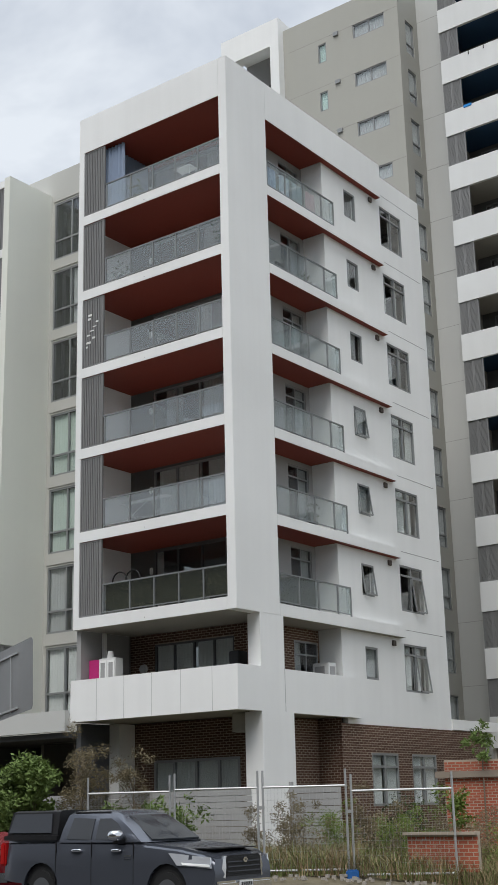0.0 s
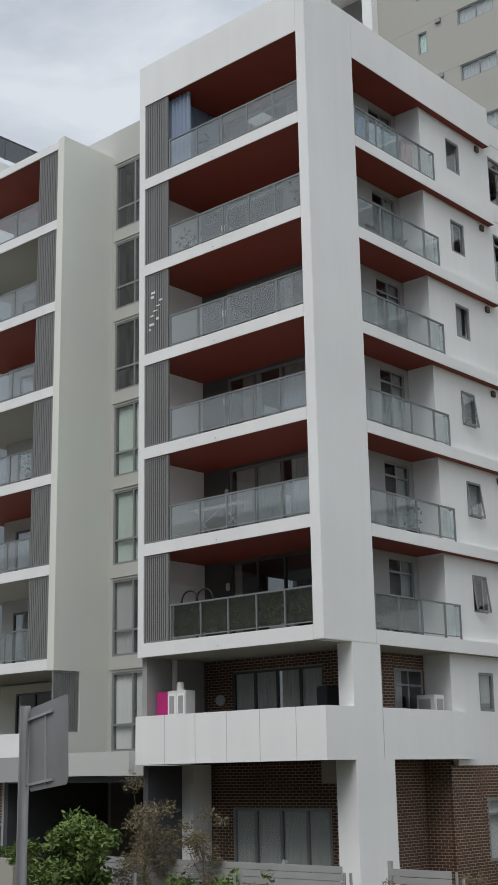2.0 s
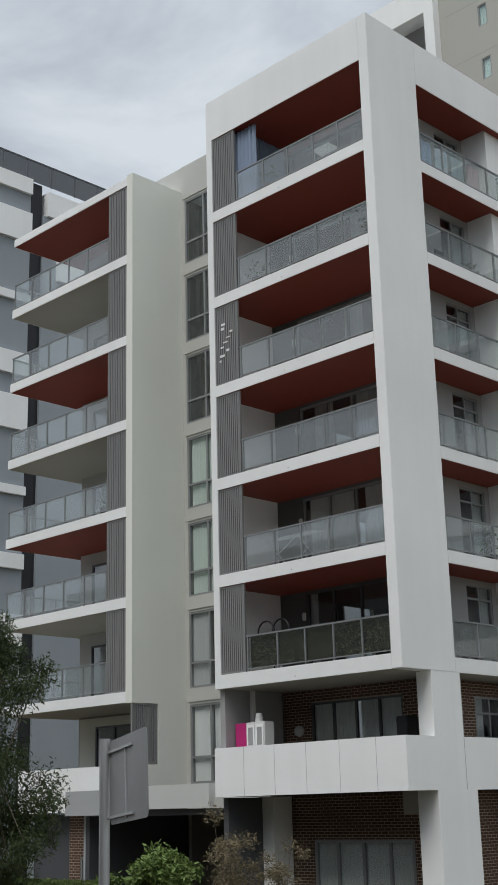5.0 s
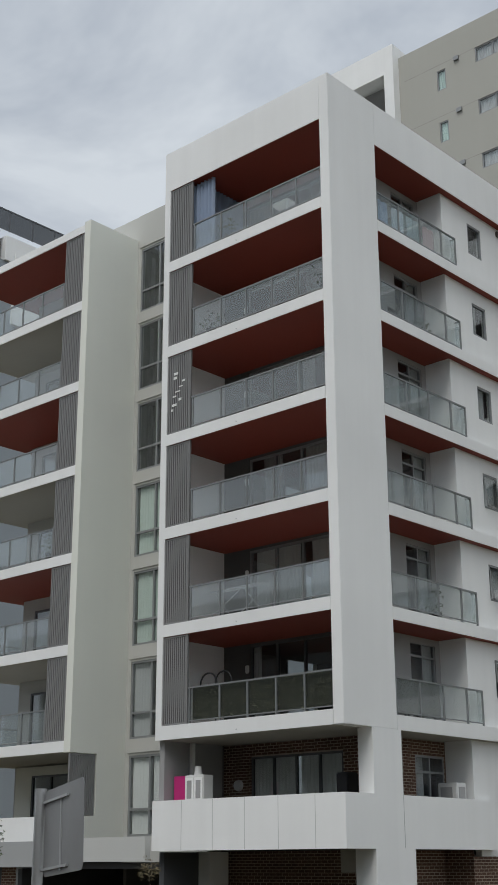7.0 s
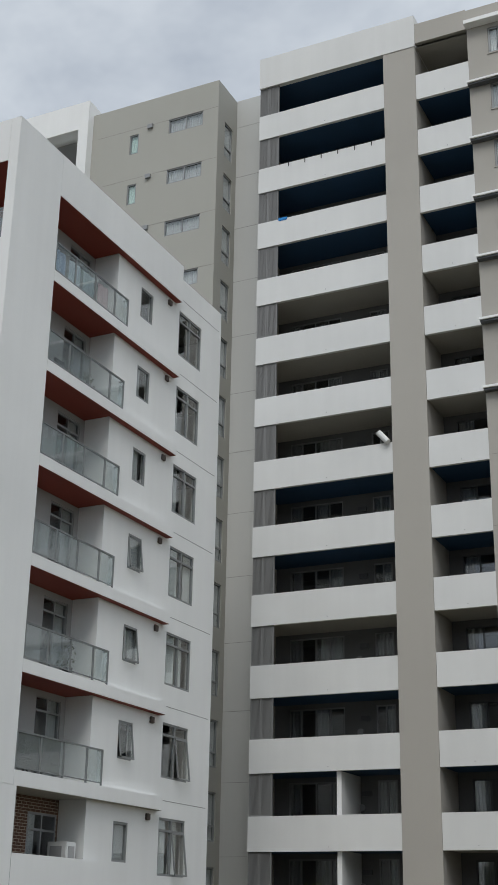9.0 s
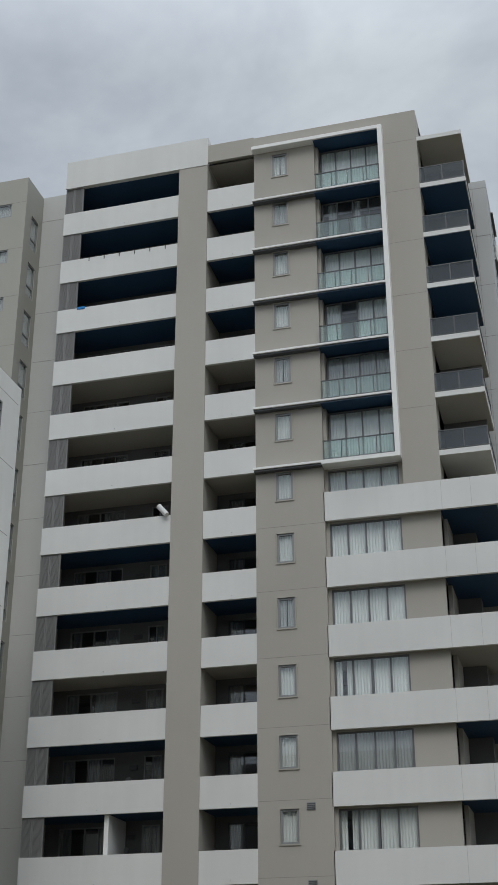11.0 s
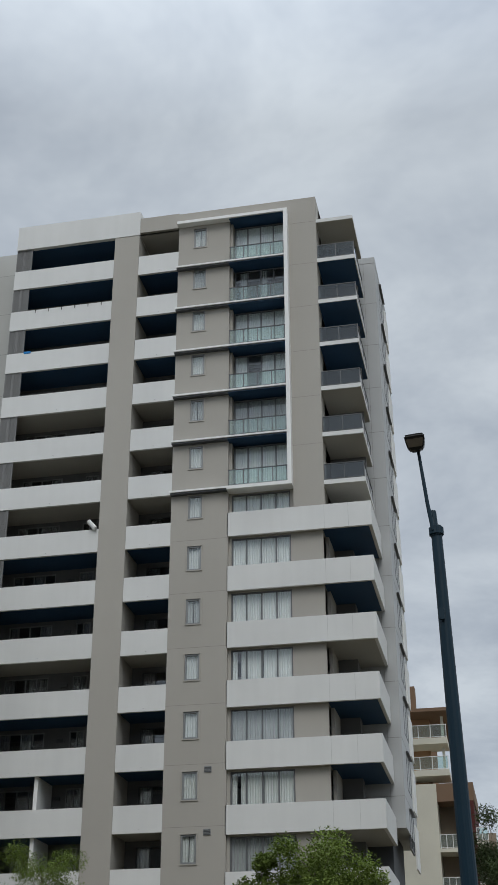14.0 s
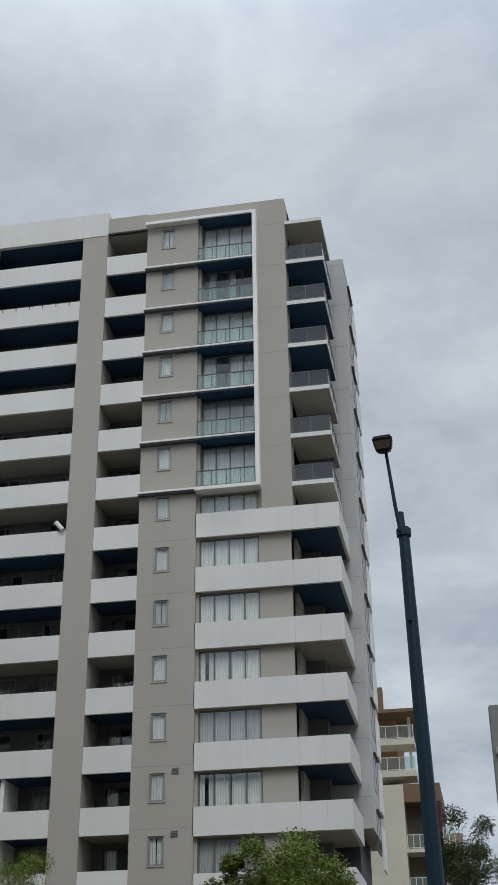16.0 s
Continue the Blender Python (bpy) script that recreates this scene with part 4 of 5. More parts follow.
tree("tree", (-4.6, 42, -0.9), 5.5, 2.55, 0.17, 26000, LEAF, "young broad-leaved street tree with bright green crown", seed=3, clumps=26, trunk=0.1)
tree("tree", (-7.15, 42.6, -0.9), 5.0, 1.3, 0.17, 8000, LEAF, "young broad-leaved street tree with bright green crown", seed=5, clumps=14, trunk=0.08)
tree("tree", (-16.6, 42, -0.6), 5.6, 2.0, 0.13, 15000, LEAF, "small feathery street tree before the tower", seed=8, clumps=20, droop=0.3, slim=0.25)
tree("tree", (-24.25, 16.6, -0.7), 9.0, 1.5, 0.12, 40000, LEAFDARK, "drooping dark olive gum tree beside the road", seed=11, clumps=52, droop=0.4, slim=0.24, crown_from=0.25)
tree("tree", (2.75, 47.4, -2.2), 9.3, 1.7, 0.2, 15000, LEAFDARK, "dark feathery gum tree in the distance", seed=14, clumps=22, droop=0.3, slim=0.25)
tree("tree", (8.0, 52, -2.2), 7.0, 2.6, 0.22, 8000, LEAFDARK, "dark feathery gum tree in the distance", seed=15, clumps=18, droop=0.3, slim=0.25)
tree("shrub", (-26.3, 23.6, -0.5), 3.45, 1.25, 0.19, 6800, LEAFBIG, "tall shrub with large glossy green leaves", "shrub", seed=21, clumps=26, trunk=0.05, slim=0.42, crown_from=0.12)
tree("shrub", (-27.4, 23.2, -0.5), 2.5, 1.0, 0.18, 3400, LEAFBIG, "tall shrub with large glossy green leaves", "shrub", seed=22, clumps=18, trunk=0.05, slim=0.42, crown_from=0.1)
tree("shrub", (-25.75, 25.0, -0.5), 4.3, 0.85, 0.10, 5600, LEAFDRY, "wispy dry brown shrub beside the slatted fence", "shrub", seed=23, clumps=20, trunk=0.05, slim=0.25, crown_from=0.3)
tree("shrub", (-23.7, 25.1, -0.5), 3.3, 0.75, 0.10, 2400, LEAFDRY, "wispy dry brown shrub beside the slatted fence", "shrub", seed=24, clumps=14, trunk=0.04, slim=0.25, crown_from=0.4)
for k, (x, y, h) in enumerate(((-24.2, 24.9, 2.0), (-22.2, 24.6, 1.9), (-20.9, 24.2, 2.0), (-27.4, 24.8, 2.2))):
    tree("shrub", (x, y, -0.5), h, 0.55, 0.17, 420, LEAFBIG, "small glossy green garden shrub by the slatted fence", "shrub", seed=30 + k, clumps=10, trunk=0.025, slim=0.36, crown_from=0.35)
tree("shrub", (-13.4, 25.4, -0.5), 1.95, 0.6, 0.13, 900, LEAF, "bushy green weed tree among dry grass", "shrub", seed=41, clumps=12, trunk=0.03)
tree("shrub", (-16.75, 33.75, -0.5), 4.2, 0.5, 0.17, 420, LEAFBIG, "bright green sapling growing above the old brick wall", "shrub", seed=43, clumps=9, trunk=0.03, crown_from=0.68)
tree("shrub", (-15.4, 26.2, -0.5), 1.75, 1.2, 0.10, 1500, LEAFDARK, "clipped dark green hedge under the windows", "shrub", seed=44, clumps=16, trunk=0.03, crown_from=0.2)
tree("shrub", (-30.4, 22.4, -0.5), 1.9, 0.8, 0.14, 700, foliage("reddish_leaf", (0.22, 0.08, 0.045)), "low shrub with reddish leaves", "shrub", seed=45, clumps=12, trunk=0.03, crown_from=0.2)


for k, (x, y, h, w) in enumerate(((-17.2, 24.4, 2.0, 0.5), (-16.5, 25.0, 1.7, 0.6), (-15.4, 24.3, 2.1, 0.45), (-14.6, 24.8, 1.7, 0.7), (-13.5, 24.2, 1.6, 0.7), (-12.6, 25.2, 1.9, 0.6), (-18.3, 25.4, 1.6, 0.5), (-16.0, 23.6, 1.5, 0.8), (-14.9, 23.9, 1.35, 0.9), (-15.8, 22.9, 1.2, 0.8), (-13.9, 23.3, 1.2, 0.8), (-16.9, 23.2, 1.7, 0.6), (-12.4, 24.0, 1.3, 0.9), (-11.6, 24.6, 1.3, 0.9), (-17.7, 23.0, 1.6, 0.5))):
    tree("shrub", (x, y, lie(x, y)), h, w, 0.085, 1500, LEAFDRY if k % 3 != 1 else LEAF, "dry brown weed standing in tall grass" if k % 3 != 1 else "green weed standing in tall grass", "shrub", group="weeds in the grass", seed=70 + k, clumps=10, trunk=0.015, slim=0.22, crown_from=0.2)
# rough grass behind the fence
def blades(name, n, x0, x1, y0, y1, h0, h1, material, seed, label):
    rng = random.Random(seed)
    v, f = [], []
    for _ in range(n):
        x, y = rng.uniform(x0, x1), rng.uniform(y0, y1)
        if y < 20.3 + 0.58 * (x + 15.8):
            continue
        if x > -11.0 - 0.45 * (y - 23.3):
            continue
        patch = 0.5 + 0.5 * noise.noise(Vector((x * 0.9, y * 0.9, seed)))
        h = rng.uniform(h0, h1) * (0.45 + 0.9 * patch)
        z = lie(x, y)
        a = rng.uniform(0, 2 * math.pi)
        lean = rng.uniform(0.15, 1.3) * h
        w = rng.uniform(0.004, 0.011)
        dx, dy = math.cos(a), math.sin(a)
        i = len(v)
        v += [(x - dy * w, y + dx * w, z), (x + dy * w, y - dx * w, z), (x + dx * lean * 0.35 + dy * w * 0.7, y + dy * lean * 0.35 - dx * w * 0.7, z + h * 0.6), (x + dx * lean * 0.35 - dy * w * 0.7, y + dy * lean * 0.35 + dx * w * 0.7, z + h * 0.6), (x + dx * lean, y + dy * lean, z + h)]
        f += [(i, i + 1, i + 2, i + 3), (i + 3, i + 2, i + 4)]
    me = bpy.data.meshes.new(name)
    me.from_pydata(v, [], f)
    tagged(part(name, me, material, None), label, "grass", kind="stuff")


blades("grass", 24000, -20.5, -10.5, 19.5, 28.0, 0.12, 0.7, GRASSG, 51, "tall green weeds and grass on waste ground")
blades("dry_grass", 15000, -17.6, -10.5, 20.8, 28.0, 0.15, 0.75, GRASSD, 52, "dry straw-coloured weeds on waste ground")
rng = random.Random(61)
STONE = mat("pale_rubble", (0.36, 0.33, 0.29), 0.9, var=0.2, scale=6, bump=0.01, rand=0.3)
bxs = []
for _ in range(160):
    x = rng.uniform(-18, -9)
    y = 19.9 + 0.58 * (x + 15.8) + rng.uniform(-0.9, 0.5)
    s = rng.uniform(0.012, 0.045)
    z = lie(x, y)
    bxs.append((x - s, x + s * 0.8, y - s * 0.7, y + s, z - 0.02, z + s))
tagged(pb("rubble", bxs, STONE, None), "scattered pale brick rubble and stones", "rubble", kind="stuff")

# ---- planter before the wing ----
plt = thing("planter", "pale concrete planter wall before the driveway", "planter")
pb("planter_wall", [(-39.5, -32.85, 26.45, 26.65, -0.6, 1.24)], CONC, plt, "", 0.012)
pb("soil_bed", [(-39.5, -32.85, 26.655, 27.1, -0.6, 1.2)], SOIL, plt)
rng = random.Random(88)
hdg = thing("hedge", "low clipped green hedge growing in the planter", "hedge")
pts = [(rng.uniform(-39.4, -32.95), rng.uniform(26.68, 27.05), 1.2 + 0.32 * rng.random() ** 0.7) for _ in range(6500)]
tagged(part("leaves", leaf_mesh("leaves", pts, 0.09, rng), LEAFBIG, hdg), kind="stuff")

# ---- timber slat fence, temporary site fence, old brick walls ----
SLATF = mat("weathered_grey_paint", (0.33, 0.33, 0.325), 0.75, var=0.1, scale=3, bump=0.006, streak=0.2)
GALV = mat("galvanised_steel", (0.42, 0.43, 0.43), 0.45, metal=0.6, var=0.1, bump=0.002, spec=0.5)
BLUE = mat("blue_plastic", (0.02, 0.11, 0.33), 0.5, var=0.12, bump=0.002)
def slat_fence(x0, y0, x1, y1, z0, z1, label):
    t = thing("slat_fence", label, "fence", "slatted garden fences")
    a, b = Vector((x0, y0, 0)), Vector((x1, y1, 0))
    L, ang = (b - a).length, math.degrees(math.atan2(y1 - y0, x1 - x0))
    t.matrix_basis = pose(x0, y0, z0, 0, 0, ang)
    n = int((z1 - z0) / 0.165)
    me = box_mesh("board", [(0, L, 0, 0.03, 0, 0.155)], 0.006)
    me.materials.append(SLATF)
    for k in range(n):
        o = new("board", me); o.parent = t; o.location = (0, 0, 0.02 + k * 0.165)
    k = 0.0
    while k <= L:
        pb("post", [(k - 0.045, k + 0.045, 0.032, 0.12, 0, z1 - z0 + 0.02)], SLATF, t)
        k += 2.2
    return t
slat_fence(-28.0, 25.6, -19.6, 25.4, -0.5, 1.56, "grey horizontal timber slat garden fence")
slat_fence(-18.3, 25.4, -16.6, 25.3, -0.5, 1.62, "grey horizontal timber slat garden fence")
FP = [(-19.6, 18.9), (-17.65, 19.75), (-15.7, 20.55), (-14.0, 21.62), (-11.95, 22.85)]
for (x0, y0), (x1, y1) in zip(FP, FP[1:]):
    t = thing("site_fence_panel", "galvanised temporary fence panel with wire mesh on plastic feet", "fence", "temporary site fence")
    L = math.hypot(x1 - x0, y1 - y0)
    t.matrix_basis = pose(x0, y0, lie((x0 + x1) / 2, (y0 + y1) / 2), 0, 0, math.degrees(math.atan2(y1 - y0, x1 - x0)))
    for u in (0.06, L - 0.06):
        bm = bmesh.new(); tube(bm, (u, 0, 0.0), (u, 0, 2.3), 0.027, 0.027); part("post", bm, GALV, t)
    for z in (0.12, 1.93):
        bm = bmesh.new(); tube(bm, (0.06, 0, z), (L - 0.06, 0, z), 0.026, 0.026); part("rail", bm, GALV, t)
    wires = [(0.08 + 0.08 * k, 0.083 + 0.08 * k, -0.002, 0.002, 0.12, 1.92) for k in range(int((L - 0.16) / 0.08))] + [(0.08, L - 0.08, -0.004, -0.001, 0.2 + 0.16 * k, 0.2025 + 0.16 * k) for k in range(11)]
    tagged(pb("wire_mesh", wires, GALV, t), kind="stuff")
    pb("foot", [(-0.12, 0.16, -0.32, 0.32, 0.0, 0.24)], BLUE, t, "blue plastic foot", 0.03)
    pb("clamp", [(-0.05, 0.09, -0.035, 0.035, 1.45, 1.52)], GALV, t)


def brick_boxes(axis, c, u0, u1, z0, z1, holes, proud=0.005):
    out, row = [], 0
    z = z0
    while z + 0.076 <= z1 + 0.02:
        u = u0 - (0.12 if row % 2 else 0)
        while u < u1:
            spans = [(max(u, u0) + 0.013, min(u + 0.227, u1))]
            for h in holes:
                if h[2] - 0.01 < z + 0.036 < h[3] + 0.01:
                    spans = [q for p in spans for q in ((p[0], min(p[1], h[0])), (max(p[0], h[1]), p[1]))]
            out += [(a, b, -proud, 0.03, z, z + 0.067) for a, b in spans if b - a > 0.02]
            u += 0.24
        z += 0.086
        row += 1
    return swap(out, axis, c)


def brickwork(axis, c, u0, u1, z0, z1, holes, material, parent, single=0, core_end=None):
    back = cut_rects(u0, core_end or u1, z0, z1, holes)
    pb("mortar_wall", swap([(a, b, 0, 0.12, p, q) for a, b, p, q in back], axis, c), MORTAR, parent)
    bx = brick_boxes(axis, c, u0, u1, z0, z1, holes)
    if len(bx) > single:
        rest = bx[:len(bx) - single]
        tagged(pb("brickwork", rest, material, parent), kind="stuff")
    for b in bx[len(bx) - single:] if single else ():
        m = MESHES.setdefault(tuple(round(b[i + 1] - b[i], 3) for i in (0, 2, 4)), None)
        if m is None:
            k = tuple(round(b[i + 1] - b[i], 3) for i in (0, 2, 4))
            m = MESHES[k] = box_mesh("brick", [(0, k[0], 0, k[1], 0, k[2])])
            m.materials.append(material)
        o = new("brick", m); o.parent = parent; o.location = (b[0], b[2], b[4])


MESHES = {}
old = thing("brick_wall", "old orange-red brick garden wall beside dry weeds", "wall")
OWM = pose(-17.86, 33.3, 0, 0, 0, 27.3)
brickwork("y", 0.0, 0.0, 1.72, -0.5, 2.3, [], REDBRICK, old)
pb("timber_rail", [(-0.3, 1.72, -0.15, -0.06, 1.75, 1.95)], mat("weathered_timber", (0.24, 0.2, 0.16), 0.85, var=0.15, bump=0.01), old)
old.matrix_basis = OWM
low = thing("brick_wall", "low tumbled red brick wall in tall weeds", "wall")
brickwork("y", 23.1, -13.4, -11.6, -0.5, 0.3, [], REDBRICK, low)
pb("capping", [(-13.45, -11.6, 22.98, 23.24, 0.3, 0.36)], MORTAR, low)

# ---- dark grey utility truck with canopy ----
PAINT = mat("dark_grey_metallic_paint", (0.085, 0.093, 0.112), 0.2, metal=0.45, var=0.04, bump=0, spec=0.6)
BLACK = mat("black_plastic", (0.012, 0.012, 0.013), 0.5, var=0.1, bump=0.002)
CHROME = mat("chrome", (0.75, 0.76, 0.78), 0.12, metal=1.0, var=0.02, bump=0)
TYRE = mat("tyre_rubber", (0.018, 0.018, 0.018), 0.85, var=0.15, bump=0.004)
TAIL = mat("red_tail_lamp", (0.35, 0.012, 0.012), 0.2, var=0.05, bump=0)
LAMPG = mat("clear_headlamp", (0.55, 0.57, 0.6), 0.12, metal=0.4, var=0.1, bump=0)
PLATE = mat("white_plate", (0.75, 0.75, 0.72), 0.5, var=0.03, bump=0)


def extrude_profile(pts, y0, y1, bevel=0.0, seg=2):
    bm = bmesh.new()
    a = [bm.verts.new((x, y0, z)) for x, z in pts]
    b = [bm.verts.new((x, y1, z)) for x, z in pts]
    bm.faces.new(a); bm.faces.new(b[::-1])
    for i in range(len(pts)):
        j = (i + 1) % len(pts)
        bm.faces.new((a[j], a[i], b[i], b[j]))
    bmesh.ops.recalc_face_normals(bm, faces=bm.faces[:])
    if bevel:
        ed = [e for e in bm.edges if abs(e.verts[0].co.y - e.verts[1].co.y) < 1e-5 and (e.verts[0].co.z + e.verts[1].co.z) > 1.84]
        bmesh.ops.bevel(bm, geom=ed, offset=bevel, segments=seg, affect="EDGES")
    return bm


def loft(sections):
    """Closed rings of equal length joined into a hull with capped ends."""
    bm = bmesh.new()
    rings = [[bm.verts.new(p) for p in s] for s in sections]
    n = len(rings[0])
    for a, b in zip(rings, rings[1:]):
        for k in range(n):
            bm.faces.new((a[k], a[(k + 1) % n], b[(k + 1) % n], b[k]))
    bm.faces.new(rings[0][::-1]); bm.faces.new(rings[-1])
    bmesh.ops.recalc_face_normals(bm, faces=bm.faces[:])
    return bm


def arch(cx, r, z):
    return [(cx - r * math.cos(math.pi * k / 10), z + r * math.sin(math.pi * k / 10)) for k in range(11)]


def soft(ob, angle):
    ob.data.polygons.foreach_set("use_smooth", [True] * len(ob.data.polygons))
    ob.data.set_sharp_from_angle(angle=radians(angle))
    return ob


def blob(name, at, size, material, parent, label=""):
    bm = bmesh.new()
    bmesh.ops.create_uvsphere(bm, u_segments=16, v_segments=10, radius=1.0)
    for v in bm.verts:
        v.co = Vector(at) + Vector([math.copysign(abs(c) ** 0.75, c) * k for c, k in zip(v.co, size)])
    return soft(part(name, bm, material, parent, label), 60)


ute = thing("utility_truck", "dark grey double-cab utility truck with black canopy, parked", "truck")
prof = [(0.04, 0.55), (0.0, 0.8), (0.03, 1.28), (1.55, 1.29), (3.62, 1.25), (3.72, 1.22), (4.5, 1.15), (5.0, 1.06), (5.2, 0.95), (5.25, 0.7), (5.22, 0.42)]
prof += [(4.78, 0.40)] + arch(4.25, 0.46, 0.42)[::-1] + [(3.7, 0.42), (1.65, 0.42)] + arch(1.12, 0.46, 0.42)[::-1] + [(0.6, 0.5)]
bm = extrude_profile(prof, 0.0, 1.85, 0.07, 3)
for co, no in (((0, 0, 0.95), (0, 0, 1)), ((0, 0, 1.1), (0, 0, 1)), ((4.5, 0, 0), (1, 0, 0)), ((4.75, 0, 0), (1, 0, 0)), ((5.0, 0, 0), (1, 0, 0)), ((0.35, 0, 0), (1, 0, 0))):
    bmesh.ops.bisect_plane(bm, geom=bm.verts[:] + bm.edges[:] + bm.faces[:], plane_co=co, plane_no=no)
for v in bm.verts:      # nose narrows in plan, flanks lean in towards the belt
    if v.co.x > 4.5:
        k = (v.co.x - 4.5) / 0.75
        v.co.y += (0.925 - v.co.y) * 0.13 * k * k
    if v.co.z > 0.95:
        v.co.y += (0.925 - v.co.y) * 0.06 * min(1, (v.co.z - 0.95) / 0.3)
    if v.co.x < 0.35:
        v.co.y += (0.925 - v.co.y) * 0.10 * ((0.35 - v.co.x) / 0.35) ** 2
body = soft(part("body", bm, PAINT, ute), 32)
gh = []
for z, x0, x1, y in ((1.24, 1.52, 3.72, 0.07), (1.5, 1.58, 3.36, 0.13), (1.72, 1.66, 2.98, 0.20), (1.79, 1.74, 2.8, 0.27), (1.815, 1.95, 2.6, 0.42)):
    gh.append([(x0, y, z), (x1 - 0.12, y, z), (x1, y + 0.16, z), (x1 + 0.03, 0.925, z), (x1, 1.69 - y, z), (x1 - 0.12, 1.85 - y, z), (x0, 1.85 - y, z)])
cab = soft(part("cab", loft(gh), PAINT, ute), 50)
def pane_quad(name, pts, parent, material, thick=(0, -0.008, 0.002), label=""):
    bm = bmesh.new()
    off = Vector(thick)
    a = [bm.verts.new(Vector(p) + off) for p in pts]
    b = [bm.verts.new(Vector(p) - off) for p in pts]
    bm.faces.new(a); bm.faces.new(b[::-1])
    for i in range(len(pts)):
        j = (i + 1) % len(pts)
        bm.faces.new((a[j], a[i], b[i], b[j]))
    bmesh.ops.recalc_face_normals(bm, faces=bm.faces[:])
    return part(name, bm, material, parent, label)
WG = mat("tinted_car_glass", (0.035, 0.038, 0.043), 0.05, var=0.05, bump=0, spec=0.45)
pane_quad("side_window", [(1.72, 0.075, 1.30), (2.35, 0.075, 1.29), (2.37, 0.172, 1.66), (1.82, 0.18, 1.68)], cab, WG)
pane_quad("side_window", [(2.47, 0.075, 1.29), (3.26, 0.075, 1.28), (2.95, 0.155, 1.58), (2.78, 0.175, 1.66), (2.49, 0.172, 1.66)], cab, WG)
pane_quad("windscreen", [(3.70, 0.25, 1.275), (3.755, 0.925, 1.275), (3.70, 1.60, 1.275), (3.02, 1.47, 1.70), (3.05, 0.925, 1.705), (3.02, 0.38, 1.70)], cab, WG, (0.008, 0, 0.012))
pb("roof_trim", [(1.8, 2.7, 0.23, 0.26, 1.765, 1.785)], BLACK, cab)
can = part("canopy", loft([[(0.06 + k, 0.1 + i, z), (1.45, 0.1 + i, z), (1.45, 1.75 - i, z), (0.06 + k, 1.75 - i, z)] for z, k, i in ((1.29, 0, 0), (1.4, 0.01, 0.0), (1.80, 0.10, 0.07), (1.83, 0.16, 0.14))]), BLACK, ute, "black steel canopy")
pane_quad("canopy_door", [(0.14, 0.085, 1.42), (1.30, 0.085, 1.42), (1.26, 0.15, 1.77), (0.24, 0.15, 1.77)], can, mat("dark_canopy_panel", (0.055, 0.06, 0.07), 0.35, var=0.06, bump=0))
pb("canopy_base", [(0.03, 1.47, 0.05, 1.80, 1.285, 1.37)], BLACK, can)
pb("bonnet_guard", [(4.2, 5.06, 0.25, 1.6, 1.105, 1.125)], BLACK, ute, "black bonnet protector", 0.008)
pb("grille", [(5.17, 5.26, 0.40, 1.45, 0.62, 1.0)], BLACK, ute, "black front grille", 0.03)
for z in (0.72, 0.80, 0.88):
    pb("grille_bar", [(5.26, 5.275, 0.46, 1.40, z, z + 0.02)], PAINT, ute)
pb("badge", [(5.27, 5.285, 0.86, 0.99, 0.87, 0.96)], CHROME, ute, "plain chrome oval", 0.03)
for y0, y1, s in ((0.10, 0.40, 1), (1.45, 1.75, -1)):
    o, e = (0.0, 1) if s > 0 else (1.85, -1)
    hl = pane_quad("headlamp", [(5.19, o + e * 0.085, 0.80), (5.17, o + e * 0.10, 0.98), (4.32, o - e * 0.012, 1.06), (4.52, o - e * 0.02, 0.85)], ute, LAMPG, (0, 0.018, 0), "clear headlamp")
    pane_quad("light_strip", [(5.17, o + e * 0.062, 0.82), (5.17, o + e * 0.062, 0.86), (4.62, o - e * 0.043, 0.90), (4.66, o - e * 0.043, 0.86)], hl, SHEER, (0, 0.006, 0), "white light strip")
    pane_quad("chrome_strip", [(5.235, 0.40 if s > 0 else 1.45, 0.62), (5.235, 0.46 if s > 0 else 1.39, 0.98), (5.22, 0.38 if s > 0 else 1.47, 1.0), (5.21, 0.30 if s > 0 else 1.55, 0.66)], ute, CHROME, (0.02, 0, 0))
pb("bumper", [(4.95, 5.30, 0.12, 1.73, 0.38, 0.58)], CHROME, ute, "silver lower bumper", 0.04)
pl = pb("number_plate", [(5.30, 5.312, 0.74, 1.11, 0.46, 0.57)], PLATE, ute)
pb("plate_bars", [(5.312, 5.316, 0.78 + 0.055 * k, 0.815 + 0.055 * k, 0.485, 0.545) for k in range(6)], BLACK, pl)
for x in (1.95, 2.95):
    blob("door_handle", (x + 0.11, -0.012, 1.10), (0.13, 0.035, 0.032), CHROME, ute, "chrome door handle")
pb("door_gap", [(x, x + 0.012, -0.004, 0.02, 0.5, 1.25) for x in (1.5, 2.42, 3.46)], BLACK, ute)
pb("lettering_bars", [(3.25, 3.42, -0.006, 0.01, 0.995, 1.025), (3.25, 3.42, -0.006, 0.01, 0.95, 0.965)], CHROME, ute)
mir = blob("wing_mirror", (3.13, -0.10, 1.36), (0.13, 0.15, 0.10), CHROME, ute, "chrome-capped wing mirror")
pb("mirror_stalk", [(3.08, 3.2, -0.12, 0.08, 1.22, 1.29)], BLACK, mir)
pb("tail_lamp", [(-0.02, 0.13, -0.012, 0.14, 0.82, 1.24)], TAIL, ute, "red tail lamp", 0.03)
pb("rear_bumper", [(-0.16, 0.1, 0.08, 1.77, 0.5, 0.68)], CHROME, ute, "", 0.03)
